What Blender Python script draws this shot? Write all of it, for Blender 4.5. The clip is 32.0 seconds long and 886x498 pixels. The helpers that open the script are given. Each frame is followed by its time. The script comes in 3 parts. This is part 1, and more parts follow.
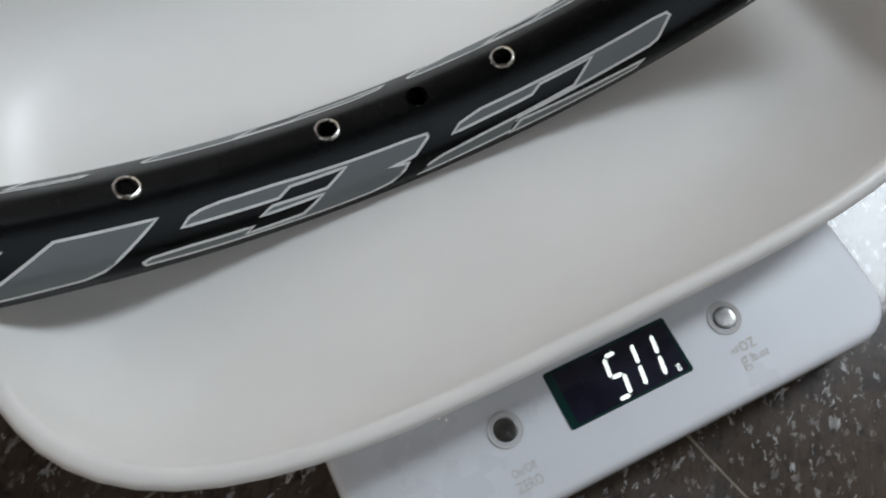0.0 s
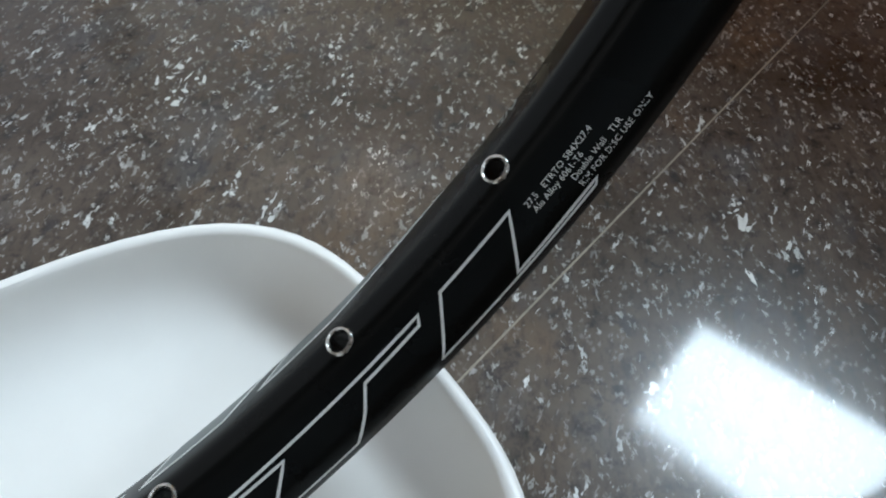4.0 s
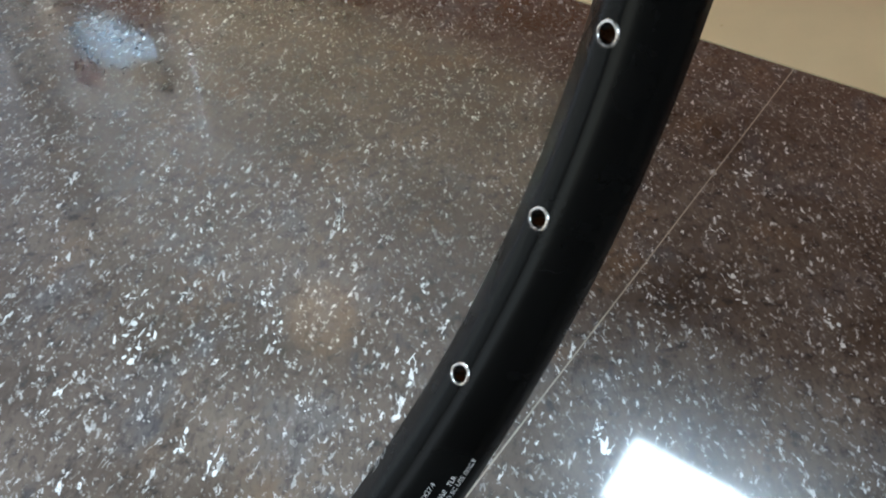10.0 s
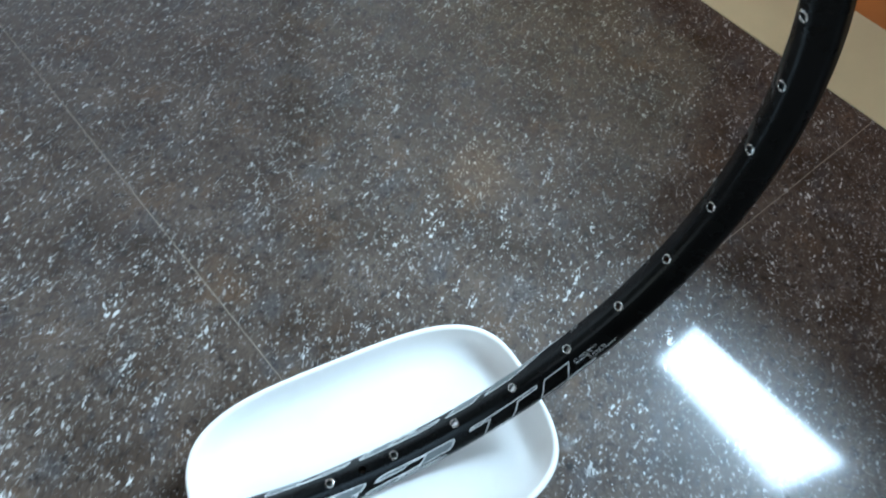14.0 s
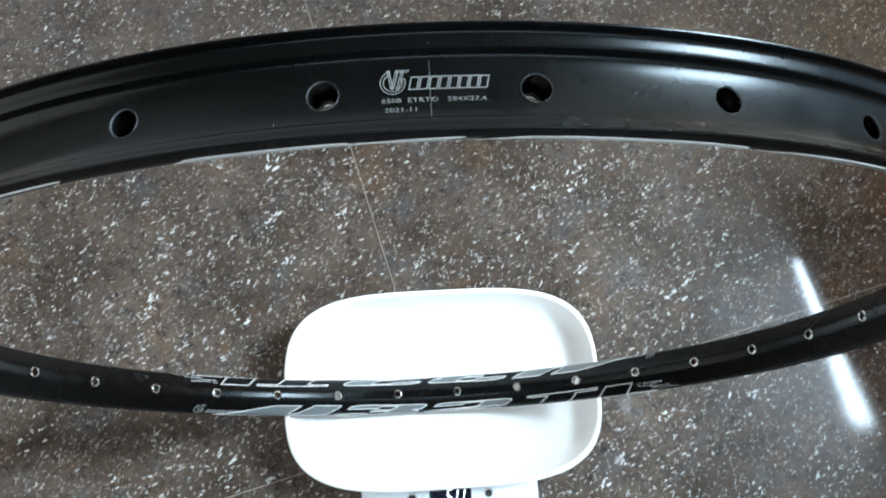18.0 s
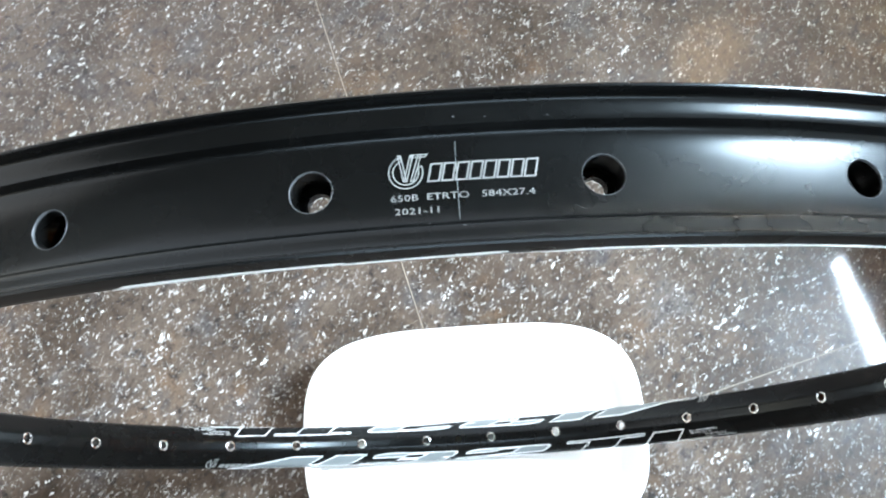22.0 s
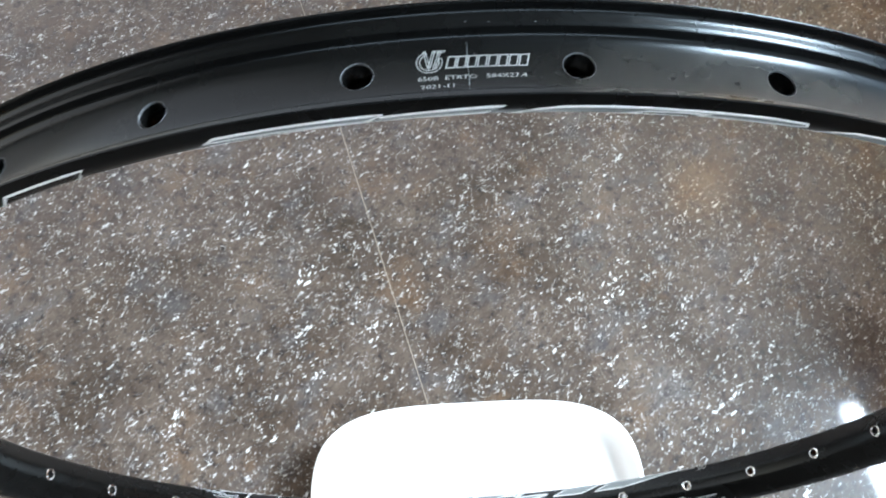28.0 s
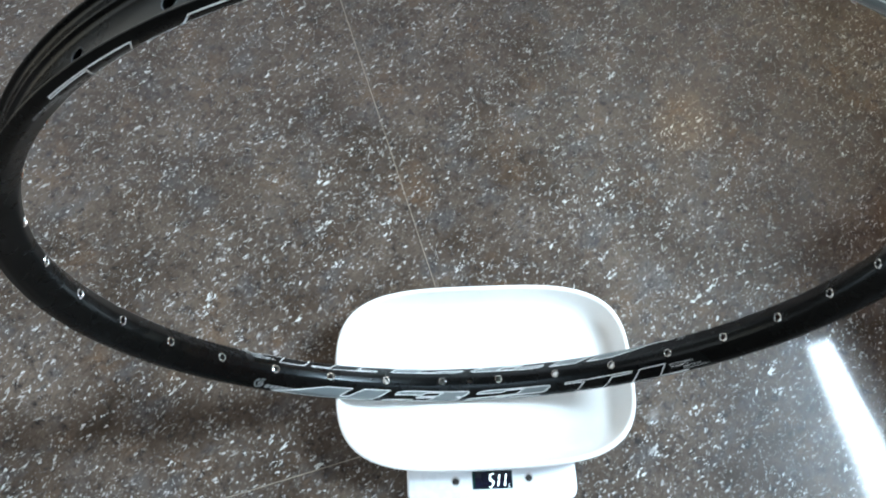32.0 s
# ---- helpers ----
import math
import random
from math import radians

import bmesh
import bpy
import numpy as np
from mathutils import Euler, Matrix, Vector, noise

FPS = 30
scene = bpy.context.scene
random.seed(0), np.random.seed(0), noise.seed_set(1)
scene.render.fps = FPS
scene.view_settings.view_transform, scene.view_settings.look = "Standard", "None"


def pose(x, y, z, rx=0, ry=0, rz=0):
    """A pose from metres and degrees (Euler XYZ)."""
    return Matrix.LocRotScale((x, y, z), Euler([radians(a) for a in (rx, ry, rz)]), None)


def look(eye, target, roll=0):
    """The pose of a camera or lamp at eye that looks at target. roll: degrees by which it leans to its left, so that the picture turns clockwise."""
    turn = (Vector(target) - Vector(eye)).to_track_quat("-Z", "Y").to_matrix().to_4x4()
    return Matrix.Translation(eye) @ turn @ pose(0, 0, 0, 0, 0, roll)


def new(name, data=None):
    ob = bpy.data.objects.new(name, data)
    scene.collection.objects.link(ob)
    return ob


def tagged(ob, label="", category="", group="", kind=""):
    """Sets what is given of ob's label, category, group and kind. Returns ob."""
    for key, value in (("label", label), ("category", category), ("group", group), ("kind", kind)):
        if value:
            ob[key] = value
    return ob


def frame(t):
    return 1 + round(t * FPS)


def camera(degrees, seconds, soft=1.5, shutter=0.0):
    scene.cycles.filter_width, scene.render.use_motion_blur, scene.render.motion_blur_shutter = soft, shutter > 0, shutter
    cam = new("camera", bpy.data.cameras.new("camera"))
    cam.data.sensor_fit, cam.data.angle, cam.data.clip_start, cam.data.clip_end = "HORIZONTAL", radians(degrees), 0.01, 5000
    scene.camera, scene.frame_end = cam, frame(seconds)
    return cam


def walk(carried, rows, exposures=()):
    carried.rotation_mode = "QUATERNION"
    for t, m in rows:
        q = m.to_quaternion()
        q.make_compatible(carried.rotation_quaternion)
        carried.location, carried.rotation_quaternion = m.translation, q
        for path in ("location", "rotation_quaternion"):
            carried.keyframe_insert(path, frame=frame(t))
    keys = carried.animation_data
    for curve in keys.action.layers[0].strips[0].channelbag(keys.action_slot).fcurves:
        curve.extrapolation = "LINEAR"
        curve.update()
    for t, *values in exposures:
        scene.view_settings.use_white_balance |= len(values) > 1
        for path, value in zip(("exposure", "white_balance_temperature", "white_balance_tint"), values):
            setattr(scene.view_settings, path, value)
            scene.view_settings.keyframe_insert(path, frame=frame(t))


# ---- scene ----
cam = camera(56.64, 32.0, soft=2.0, shutter=0.45)
PATH = [
    (0, (-0.0469, -0.1262, 0.2390), (0.0507, 0.0473, -0.2197), 3.68),
    (0.5, (-0.0319, -0.1218, 0.2394), (0.0679, 0.0506, -0.2191), 4.05),
    (1, (-0.0176, -0.1149, 0.2421), (0.0895, 0.0587, -0.2144), 4.67),
    (1.5, (0.0020, -0.1166, 0.2429), (0.1068, 0.0682, -0.2097), 1.70),
    (2, (0.0229, -0.1176, 0.2454), (0.1463, 0.0798, -0.1971), 1.68),
    (2.5, (0.0493, -0.1131, 0.2525), (0.1973, 0.1005, -0.1747), 2.64),
    (3, (0.0677, -0.1098, 0.2496), (0.2375, 0.1263, -0.1571), 2.31),
    (3.5, (0.0802, -0.1084, 0.2482), (0.2680, 0.1459, -0.1391), 2.33),
    (4, (0.0906, -0.1094, 0.2396), (0.2918, 0.1569, -0.1327), 2.18),
    (4.5, (0.0929, -0.1087, 0.2354), (0.3023, 0.1608, -0.1300), 2.42),
    (6.5, (0.0948, -0.1113, 0.2533), (0.3143, 0.1658, -0.1003), 1.71),
    (7, (0.0993, -0.1134, 0.2644), (0.3201, 0.1669, -0.0859), 1.17),
    (7.5, (0.1061, -0.1120, 0.2683), (0.3297, 0.1708, -0.0782), 0.79),
    (8, (0.1113, -0.1126, 0.2779), (0.3387, 0.1719, -0.0646), 0.73),
    (8.5, (0.1187, -0.1104, 0.2879), (0.3523, 0.1741, -0.0505), 0.82),
    (9, (0.1196, -0.1114, 0.3056), (0.3591, 0.1712, -0.0303), 1.14),
    (9.5, (0.1173, -0.1160, 0.3250), (0.3585, 0.1650, -0.0109), 1.18),
    (10, (0.1139, -0.1193, 0.3510), (0.3524, 0.1583, 0.0104), 1.22),
    (10.5, (0.1079, -0.1155, 0.3798), (0.3431, 0.1587, 0.0341), 1.32),
    (11, (0.0947, -0.1192, 0.4162), (0.3193, 0.1540, 0.0627), 0.89),
    (11.5, (0.0802, -0.1282, 0.4592), (0.2955, 0.1451, 0.1001), 0.69),
    (12, (0.0620, -0.1504, 0.5074), (0.2709, 0.1230, 0.1447), 1.07),
    (12.5, (0.0328, -0.1716, 0.5523), (0.2333, 0.1023, 0.1852), 1.51),
    (13, (-0.0086, -0.1929, 0.5969), (0.1811, 0.0818, 0.2247), 2.55),
    (13.5, (-0.0466, -0.2134, 0.6261), (0.1245, 0.0557, 0.2409), 3.27),
    (14, (-0.0696, -0.2145, 0.6830), (0.0781, 0.0268, 0.2707), 7.15),
    (14.5, (-0.0717, -0.2041, 0.8151), (0.0534, 0.0043, 0.3782), 10.15),
    (15, (-0.0733, -0.1962, 0.9010), (0.0326, -0.0037, 0.4518), 12.48),
    (15.2, (-0.0687, -0.1907, 0.9116), (0.0254, -0.0123, 0.4541), 13.86),
    (15.5, (-0.0626, -0.1880, 0.9253), (0.0170, -0.0298, 0.4578), 15.97),
    (17.5, (-0.0266, -0.1106, 0.8354), (0.0124, 0.0297, 0.3571), 12.77),
    (18, (-0.0219, -0.0916, 0.8053), (0.0110, 0.0487, 0.3265), 10.65),
    (18.5, (-0.0174, -0.0732, 0.7876), (0.0099, 0.0662, 0.3082), 8.66),
    (19, (-0.0158, -0.0614, 0.7754), (0.0073, 0.0760, 0.2952), 7.00),
    (19.5, (-0.0163, -0.0486, 0.7620), (0.0038, 0.0875, 0.2813), 5.73),
    (20, (-0.0181, -0.0438, 0.7548), (-0.0006, 0.0899, 0.2733), 4.54),
    (20.5, (-0.0200, -0.0437, 0.7545), (-0.0042, 0.0883, 0.2724), 3.86),
    (21, (-0.0162, -0.0445, 0.7555), (-0.0004, 0.0869, 0.2734), 3.77),
    (21.5, (-0.0144, -0.0445, 0.7556), (0.0015, 0.0871, 0.2735), 3.62),
    (22, (-0.0181, -0.0473, 0.7570), (-0.0019, 0.0939, 0.2776), 3.22),
    (22.5, (-0.0240, -0.0519, 0.7505), (-0.0073, 0.1130, 0.2788), 2.51),
    (23, (-0.0259, -0.0555, 0.7445), (-0.0090, 0.1165, 0.2753), 2.46),
    (23.5, (-0.0243, -0.0610, 0.7406), (-0.0070, 0.1192, 0.2745), 2.51),
    (24, (-0.0227, -0.0631, 0.7411), (-0.0043, 0.1280, 0.2794), 2.71),
    (24.5, (-0.0235, -0.0645, 0.7421), (-0.0044, 0.1340, 0.2836), 2.61),
    (26.5, (-0.0221, -0.0650, 0.7415), (-0.0029, 0.1504, 0.2908), 2.35),
    (27, (-0.0221, -0.0757, 0.7458), (-0.0028, 0.1444, 0.2973), 2.27),
    (27.5, (-0.0198, -0.0947, 0.7534), (-0.0008, 0.1312, 0.3078), 1.98),
    (28, (-0.0249, -0.1261, 0.7737), (-0.0073, 0.1026, 0.3294), 1.86),
    (28.5, (-0.0367, -0.1429, 0.7859), (-0.0186, 0.0815, 0.3395), 2.75),
    (29, (-0.0489, -0.1747, 0.7908), (-0.0291, 0.0545, 0.3468), 3.08),
    (29.5, (-0.0507, -0.1898, 0.8041), (-0.0308, 0.0385, 0.3598), 3.23),
    (30, (-0.0514, -0.2045, 0.8148), (-0.0313, 0.0227, 0.3699), 3.27),
    (30.5, (-0.0543, -0.2123, 0.8231), (-0.0317, 0.0104, 0.3761), 4.01),
    (31, (-0.0593, -0.2100, 0.8212), (-0.0333, 0.0067, 0.3713), 4.88),
    (31.5, (-0.0622, -0.2081, 0.8237), (-0.0341, 0.0003, 0.3701), 5.74),
    (32, (-0.0616, -0.2086, 0.8239), (-0.0320, -0.0078, 0.3669), 6.33),
]
EXPOSURES = [(0, -1.18, 6400, 12.5), (1.5, -1.31, 6500, 12.5), (2.5, -0.99, 6300, 10.5), (4, -0.58, 5850, 5.5), (6.5, -0.26, 5700, 4.0), (9, 0.48, 5600, 4.5), (10.5, 0.5, 5450, 3.5), (12, 0.64, 5350, 3.0), (13, 0.52, 5350, 2.5), (13.5, 0.36, 5250, 1.0), (14, 0.1, 5100, -0.5), (15.5, 0.5, 5350, 3.5), (18, 0.45, 5650, 2.5), (20, 0.55, 5700, 3.5), (21, 0.85, 5650, 4.5), (22, 1.43, 5700, 5.0), (23, 1.25, 5700, 6.5), (24, 1.62, 5700, 6.5), (27, 1.75, 5650, 6.5), (28, 1.12, 5700, 6.5), (30, 0.53, 5650, 4.5), (32, 0.46, 5550, 2.5)]
walk(cam, [(t, look(eye, target, roll)) for t, eye, target, roll in PATH], EXPOSURES)

# ---------------------------------------------------------------- daylight
SEGMENT_GLOW = 2.5
PATCH_GLOW = 3.6
SOUTH_WATTS = 30
CURTAIN_THIN = 0.3
world = bpy.data.worlds.new("sky")
scene.world = world
world.use_nodes = True
sky = world.node_tree.nodes.new("ShaderNodeTexSky")
sky.sky_type, sky.sun_disc, sky.sun_elevation, sky.sun_rotation = "NISHITA", False, radians(50), radians(200)
world.node_tree.links.new(sky.outputs["Color"], world.node_tree.nodes["Background"].inputs["Color"])
world.node_tree.nodes["Background"].inputs["Strength"].default_value = 0.10


def daylight(name, m, wide, high, watts, colour):
    """An area lamp that stands in for the sky's light, at the open window and at added openings."""
    lamp = bpy.data.lights.new(name, "AREA")
    lamp.shape, lamp.size, lamp.size_y, lamp.energy, lamp.color = "RECTANGLE", wide, high, watts, colour
    ob = new(name, lamp)
    ob.matrix_basis = m
    return ob


AREA = pose(0.6176, 0.5785, 0, 0, 0, 14.87)
daylight("window_daylight", AREA @ pose(1.40, -0.517, 2.55) @ pose(0, 0, 0, -8, 0, 0) @ pose(0, 0, 0, 90, 0, 90), 0.83, 1.09, 235, (0.86, 0.95, 1.0))
# Two lamps behind the added curtains, which make them glow in the floor's reflection.
daylight("side_curtain_fill", AREA @ pose(0.26, 0.2075, 1.06, 90, 0, 90), 0.785, 1.76, 78, (0.95, 0.97, 1.0))
daylight("end_curtain_fill", AREA @ pose(0.26, 0.806, 1.06, 90, 0, 90), 0.412, 1.76, 45, (0.95, 0.97, 1.0))
# Added fill from the north, warm, for the sheen on floor and rim.
daylight("north_fill", AREA @ pose(-0.98, 1.12, 1.02, 90, 0, 180), 2.14, 2.0, 12, (1.0, 0.86, 0.70))
# Cool light falls from the south; the opening for it is added, unseen.
daylight("south_fill", AREA @ pose(-1.20, -2.68, 2.02, 90, 0, 0), 2.5, 0.85, SOUTH_WATTS, (0.86, 0.95, 1.0))
# Added fill from the west, tinted warm for the rim and the tray's inner wall.
daylight("west_fill", AREA @ pose(-2.80, -0.30, 1.05, 90, 0, -90), 2.0, 2.1, 15, (1.0, 0.80, 0.56))

def ease(bm, width, segments=2):
    """Rounds the sharp edges of a bmesh."""
    sharp = [e for e in bm.edges if len(e.link_faces) == 2 and e.calc_face_angle(0) > 0.6]
    bmesh.ops.bevel(bm, geom=sharp, offset=width, segments=segments, profile=0.5, affect="EDGES", clamp_overlap=True)
    return bm


# ---------------------------------------------------------------- materials
def material(name):
    mat = bpy.data.materials.new(name)
    mat.use_nodes = True
    return mat, mat.node_tree, mat.node_tree.nodes["Principled BSDF"]


def node(tree, kind, **inputs):
    made = tree.nodes.new(kind)
    for key, value in inputs.items():
        made.inputs[key.replace("_", " ")].default_value = value
    return made


def coords(tree, scale=(1, 1, 1), turn=0.0):
    at = tree.nodes.new("ShaderNodeTexCoord")
    mapping = tree.nodes.new("ShaderNodeMapping")
    mapping.vector_type = "TEXTURE"
    mapping.inputs["Scale"].default_value = [1 / k for k in scale]
    mapping.inputs["Rotation"].default_value = (0, 0, radians(turn))
    tree.links.new(at.outputs["Object"], mapping.inputs["Vector"])
    return mapping.outputs["Vector"]


def noise_node(tree, vector, scale, detail=4.0, rough=0.55):
    made = node(tree, "ShaderNodeTexNoise", Scale=scale, Detail=detail, Roughness=rough)
    tree.links.new(vector, made.inputs["Vector"])
    return made.outputs["Fac"]


def ramp(tree, fac, stops):
    made = tree.nodes.new("ShaderNodeValToRGB")
    band = made.color_ramp
    while len(band.elements) < len(stops):
        band.elements.new(0.5)
    for element, (place, colour) in zip(band.elements, stops):
        element.position = place
        element.color = (*colour, 1) if len(colour) == 3 else (colour[0], colour[0], colour[0], 1)
    tree.links.new(fac, made.inputs["Fac"])
    return made.outputs["Color"]


def mix(tree, fac, a, b):
    made = tree.nodes.new("ShaderNodeMix")
    made.data_type = "RGBA"
    for value, socket in ((fac, made.inputs[0]), (a, made.inputs[6]), (b, made.inputs[7])):
        if isinstance(value, bpy.types.NodeSocket):
            tree.links.new(value, socket)
        elif isinstance(value, tuple):
            socket.default_value = (*value, 1)
        else:
            socket.default_value = value
    return made.outputs[2]


def calc(tree, how, a, b):
    made = tree.nodes.new("ShaderNodeMath")
    made.operation = how
    for value, socket in ((a, made.inputs[0]), (b, made.inputs[1])):
        if isinstance(value, bpy.types.NodeSocket):
            tree.links.new(value, socket)
        else:
            socket.default_value = value
    return made.outputs[0]


def bump(tree, shader, height, strength, distance):
    made = node(tree, "ShaderNodeBump", Strength=strength, Distance=distance)
    tree.links.new(height, made.inputs["Height"])
    tree.links.new(made.outputs["Normal"], shader.inputs["Normal"])


def plain(name, colour, rough=0.5, metal=0.0, grain=0.06, scale=60.0, relief=0.0, spread=0.08, stretch=(1, 1, 1)):
    """A paint, plastic or metal whose colour and gloss vary at two scales."""
    mat, tree, shader = material(name)
    at = coords(tree, stretch)
    coarse, fine = noise_node(tree, at, scale * 0.15, 3), noise_node(tree, at, scale, 5)
    both = calc(tree, "ADD", calc(tree, "MULTIPLY", coarse, 0.6), calc(tree, "MULTIPLY", fine, 0.4))
    low, high = (tuple(max(0.0, c * k) for c in colour) for k in (1 - 2 * grain, 1 + 2 * grain))
    tree.links.new(ramp(tree, both, [(0.3, low), (0.7, high)]), shader.inputs["Base Color"])
    tree.links.new(ramp(tree, both, [(0.3, (max(0.02, rough - spread),)), (0.7, (min(1.0, rough + spread),))]), shader.inputs["Roughness"])
    shader.inputs["Metallic"].default_value = metal
    if relief:
        bump(tree, shader, fine, 0.4, relief)
    return mat


def stone_material():
    """Polished dark brown composite stone with pale chips of several sizes, strewn in clusters and drawn out one way."""
    mat, tree, shader = material("polished dark stone")
    at = coords(tree)
    wave = node(tree, "ShaderNodeTexNoise", Scale=26.0, Detail=3.0)
    tree.links.new(at, wave.inputs["Vector"])
    bent = tree.nodes.new("ShaderNodeVectorMath")
    bent.operation = "MULTIPLY_ADD"
    tree.links.new(wave.outputs["Color"], bent.inputs[0])
    bent.inputs[1].default_value = (0.012, 0.012, 0.0)
    tree.links.new(at, bent.inputs[2])
    field = bent.outputs["Vector"]
    ground = ramp(tree, noise_node(tree, field, 10.0, 8, 0.68), [(0.32, (0.033, 0.0238, 0.0168)), (0.44, (0.064, 0.0474, 0.0352)), (0.55, (0.090, 0.0692, 0.0535)), (0.70, (0.126, 0.099, 0.077))])
    rust = ramp(tree, noise_node(tree, field, 16.0, 5, 0.6), [(0.55, (0,)), (0.70, (1,))])
    colour = mix(tree, calc(tree, "MULTIPLY", rust, 0.7), ground, (0.118, 0.076, 0.045))
    slate = ramp(tree, noise_node(tree, coords(tree, (1, 1.3, 1), 25), 19.0, 6, 0.62), [(0.53, (0,)), (0.66, (1,))])
    colour = mix(tree, calc(tree, "MULTIPLY", slate, 0.48), colour, (0.084, 0.084, 0.090))
    dark = ramp(tree, noise_node(tree, field, 85.0, 5, 0.7), [(0.53, (0,)), (0.66, (1,))])
    colour = mix(tree, calc(tree, "MULTIPLY", dark, 0.9), colour, (0.024, 0.021, 0.020))
    blot = ramp(tree, noise_node(tree, coords(tree, (1, 1.5, 1), 32), 48.0, 4, 0.6), [(0.60, (0,)), (0.70, (1,))])
    colour = mix(tree, calc(tree, "MULTIPLY", blot, 0.6), colour, (0.034, 0.034, 0.037))
    grain = ramp(tree, noise_node(tree, coords(tree, (1, 2.6, 1), 38), 120.0, 5, 0.7), [(0.32, (0.55,)), (0.5, (1.0,)), (0.68, (1.0,))])
    soaked = tree.nodes.new("ShaderNodeMix")
    soaked.data_type, soaked.blend_type = "RGBA", "MULTIPLY"
    soaked.inputs[0].default_value = 1.0
    tree.links.new(colour, soaked.inputs[6])
    tree.links.new(grain, soaked.inputs[7])
    colour = soaked.outputs[2]
    for scale, size, thin, turn, share, tint in ((40.0, 0.15, 1.9, 40, 0.90, (0.64, 0.64, 0.62)), (76.0, 0.20, 2.5, 24, 0.80, (0.64, 0.64, 0.62)), (115.0, 0.23, 2.6, 48, 0.67, (0.64, 0.64, 0.62)), (165.0, 0.27, 2.6, 15, 0.54, (0.60, 0.59, 0.57)), (240.0, 0.30, 2.2, 60, 0.56, (0.44, 0.43, 0.41)), (400.0, 0.36, 1.5, 32, 0.60, (0.22, 0.205, 0.19))):
        place = coords(tree, (1, thin, 1), turn)
        cells = node(tree, "ShaderNodeTexVoronoi", Scale=scale)
        ragged = tree.nodes.new("ShaderNodeVectorMath")
        ragged.operation = "MULTIPLY_ADD"
        fine = node(tree, "ShaderNodeTexNoise", Scale=scale * 2.2, Detail=4.0)
        tree.links.new(place, fine.inputs["Vector"])
        tree.links.new(fine.outputs["Color"], ragged.inputs[0])
        ragged.inputs[1].default_value = (2.0 / scale, 2.0 / scale, 0.0)
        tree.links.new(place, ragged.inputs[2])
        tree.links.new(ragged.outputs["Vector"], cells.inputs["Vector"])
        split = tree.nodes.new("ShaderNodeSeparateColor")
        tree.links.new(cells.outputs["Color"], split.inputs["Color"])
        reach = calc(tree, "MULTIPLY", ramp(tree, split.outputs[0], [(share, (0,)), (1.0, (1,))]), size * 1.5)
        chip = ramp(tree, calc(tree, "SUBTRACT", reach, cells.outputs["Distance"]), [(0.0, (0,)), (0.05, (1,))])
        strewn = ramp(tree, noise_node(tree, coords(tree, (1, 1.6, 1), turn), 11.0, 6, 0.70), [(0.41, (0.20,)), (0.57, (1,))])
        cloudy = ramp(tree, split.outputs[1], [(0.0, (0.42,)), (0.7, (1,))])
        colour = mix(tree, calc(tree, "MULTIPLY", calc(tree, "MULTIPLY", chip, strewn), cloudy), colour, tint)
    tree.links.new(colour, shader.inputs["Base Color"])
    worn = ramp(tree, noise_node(tree, at, 5.0, 6, 0.65), [(0.3, (0.035,)), (0.7, (0.085,))])
    tree.links.new(worn, shader.inputs["Coat Roughness"])
    shader.inputs["IOR"].default_value = 1.24
    shader.inputs["Roughness"].default_value = 0.27
    shader.inputs["Coat Weight"].default_value = 1.0
    shader.inputs["Coat IOR"].default_value = 1.27
    bump(tree, shader, noise_node(tree, at, 14.0, 2), 0.05, 0.0015)
    return mat


STONE = stone_material()
GROUT = plain("pale joint filler", (0.24, 0.205, 0.16), 0.8, grain=0.2, scale=200)
BEIGE = plain("cream ceramic", (0.62, 0.50, 0.29), 0.32, grain=0.04, scale=25, relief=0.0002)
ORANGE = plain("orange gloss paint", (0.42, 0.13, 0.022), 0.32, grain=0.10, scale=30, relief=0.0006)
CREAM = plain("white wall paint", (0.74, 0.74, 0.72), 0.7, grain=0.05, scale=14, relief=0.0006)
BROWN = plain("brown wall paint", (0.085, 0.068, 0.055), 0.7, grain=0.08, scale=14, relief=0.0006)
TAN = plain("tan wall paint", (0.46, 0.40, 0.33), 0.7, grain=0.06, scale=14, relief=0.0006)
CEILING_TONE = plain("grey board ceiling, unseen, toned for the rim", (0.17, 0.165, 0.155), 0.7, grain=0.1, scale=10, stretch=(1, 8, 1))
# Near black, so that window frame and eave stay dark in the floor's reflection.
DARK_TRIM = plain("near-black timber", (0.03, 0.024, 0.02), 0.7, grain=0.2, scale=18, stretch=(1, 9, 1))
CONCRETE = plain("weathered concrete", (0.34, 0.33, 0.31), 0.85, grain=0.12, scale=12, relief=0.001)
EARTH = plain("trodden earth", (0.22, 0.17, 0.12), 0.95, grain=0.2, scale=8, relief=0.004)
ANODISED = plain("black anodised aluminium", (0.0026, 0.0026, 0.0025), 0.275, metal=0.0, grain=0.12, scale=70, spread=0.08)
for socket, value in (("Specular IOR Level", 0.12), ("Coat Weight", 0.15), ("Coat Roughness", 0.20), ("Coat IOR", 1.4)):
    ANODISED.node_tree.nodes["Principled BSDF"].inputs[socket].default_value = value
ANODISED.node_tree.nodes["Principled BSDF"].inputs["Specular Tint"].default_value = (0.86, 0.96, 1.0, 1)
STEEL = plain("bright eyelet steel", (0.62, 0.60, 0.57), 0.24, metal=1.0, grain=0.08, scale=900)
TRAY_WHITE = plain("white moulded plastic", (0.84, 0.83, 0.80), 0.38, grain=0.015, scale=60)
BODY_WHITE = plain("white glossy plastic", (0.82, 0.85, 0.89), 0.30, grain=0.012, scale=90)
SILVER = plain("brushed silver button", (0.19, 0.185, 0.18), 0.24, metal=1.0, grain=0.05, scale=500)
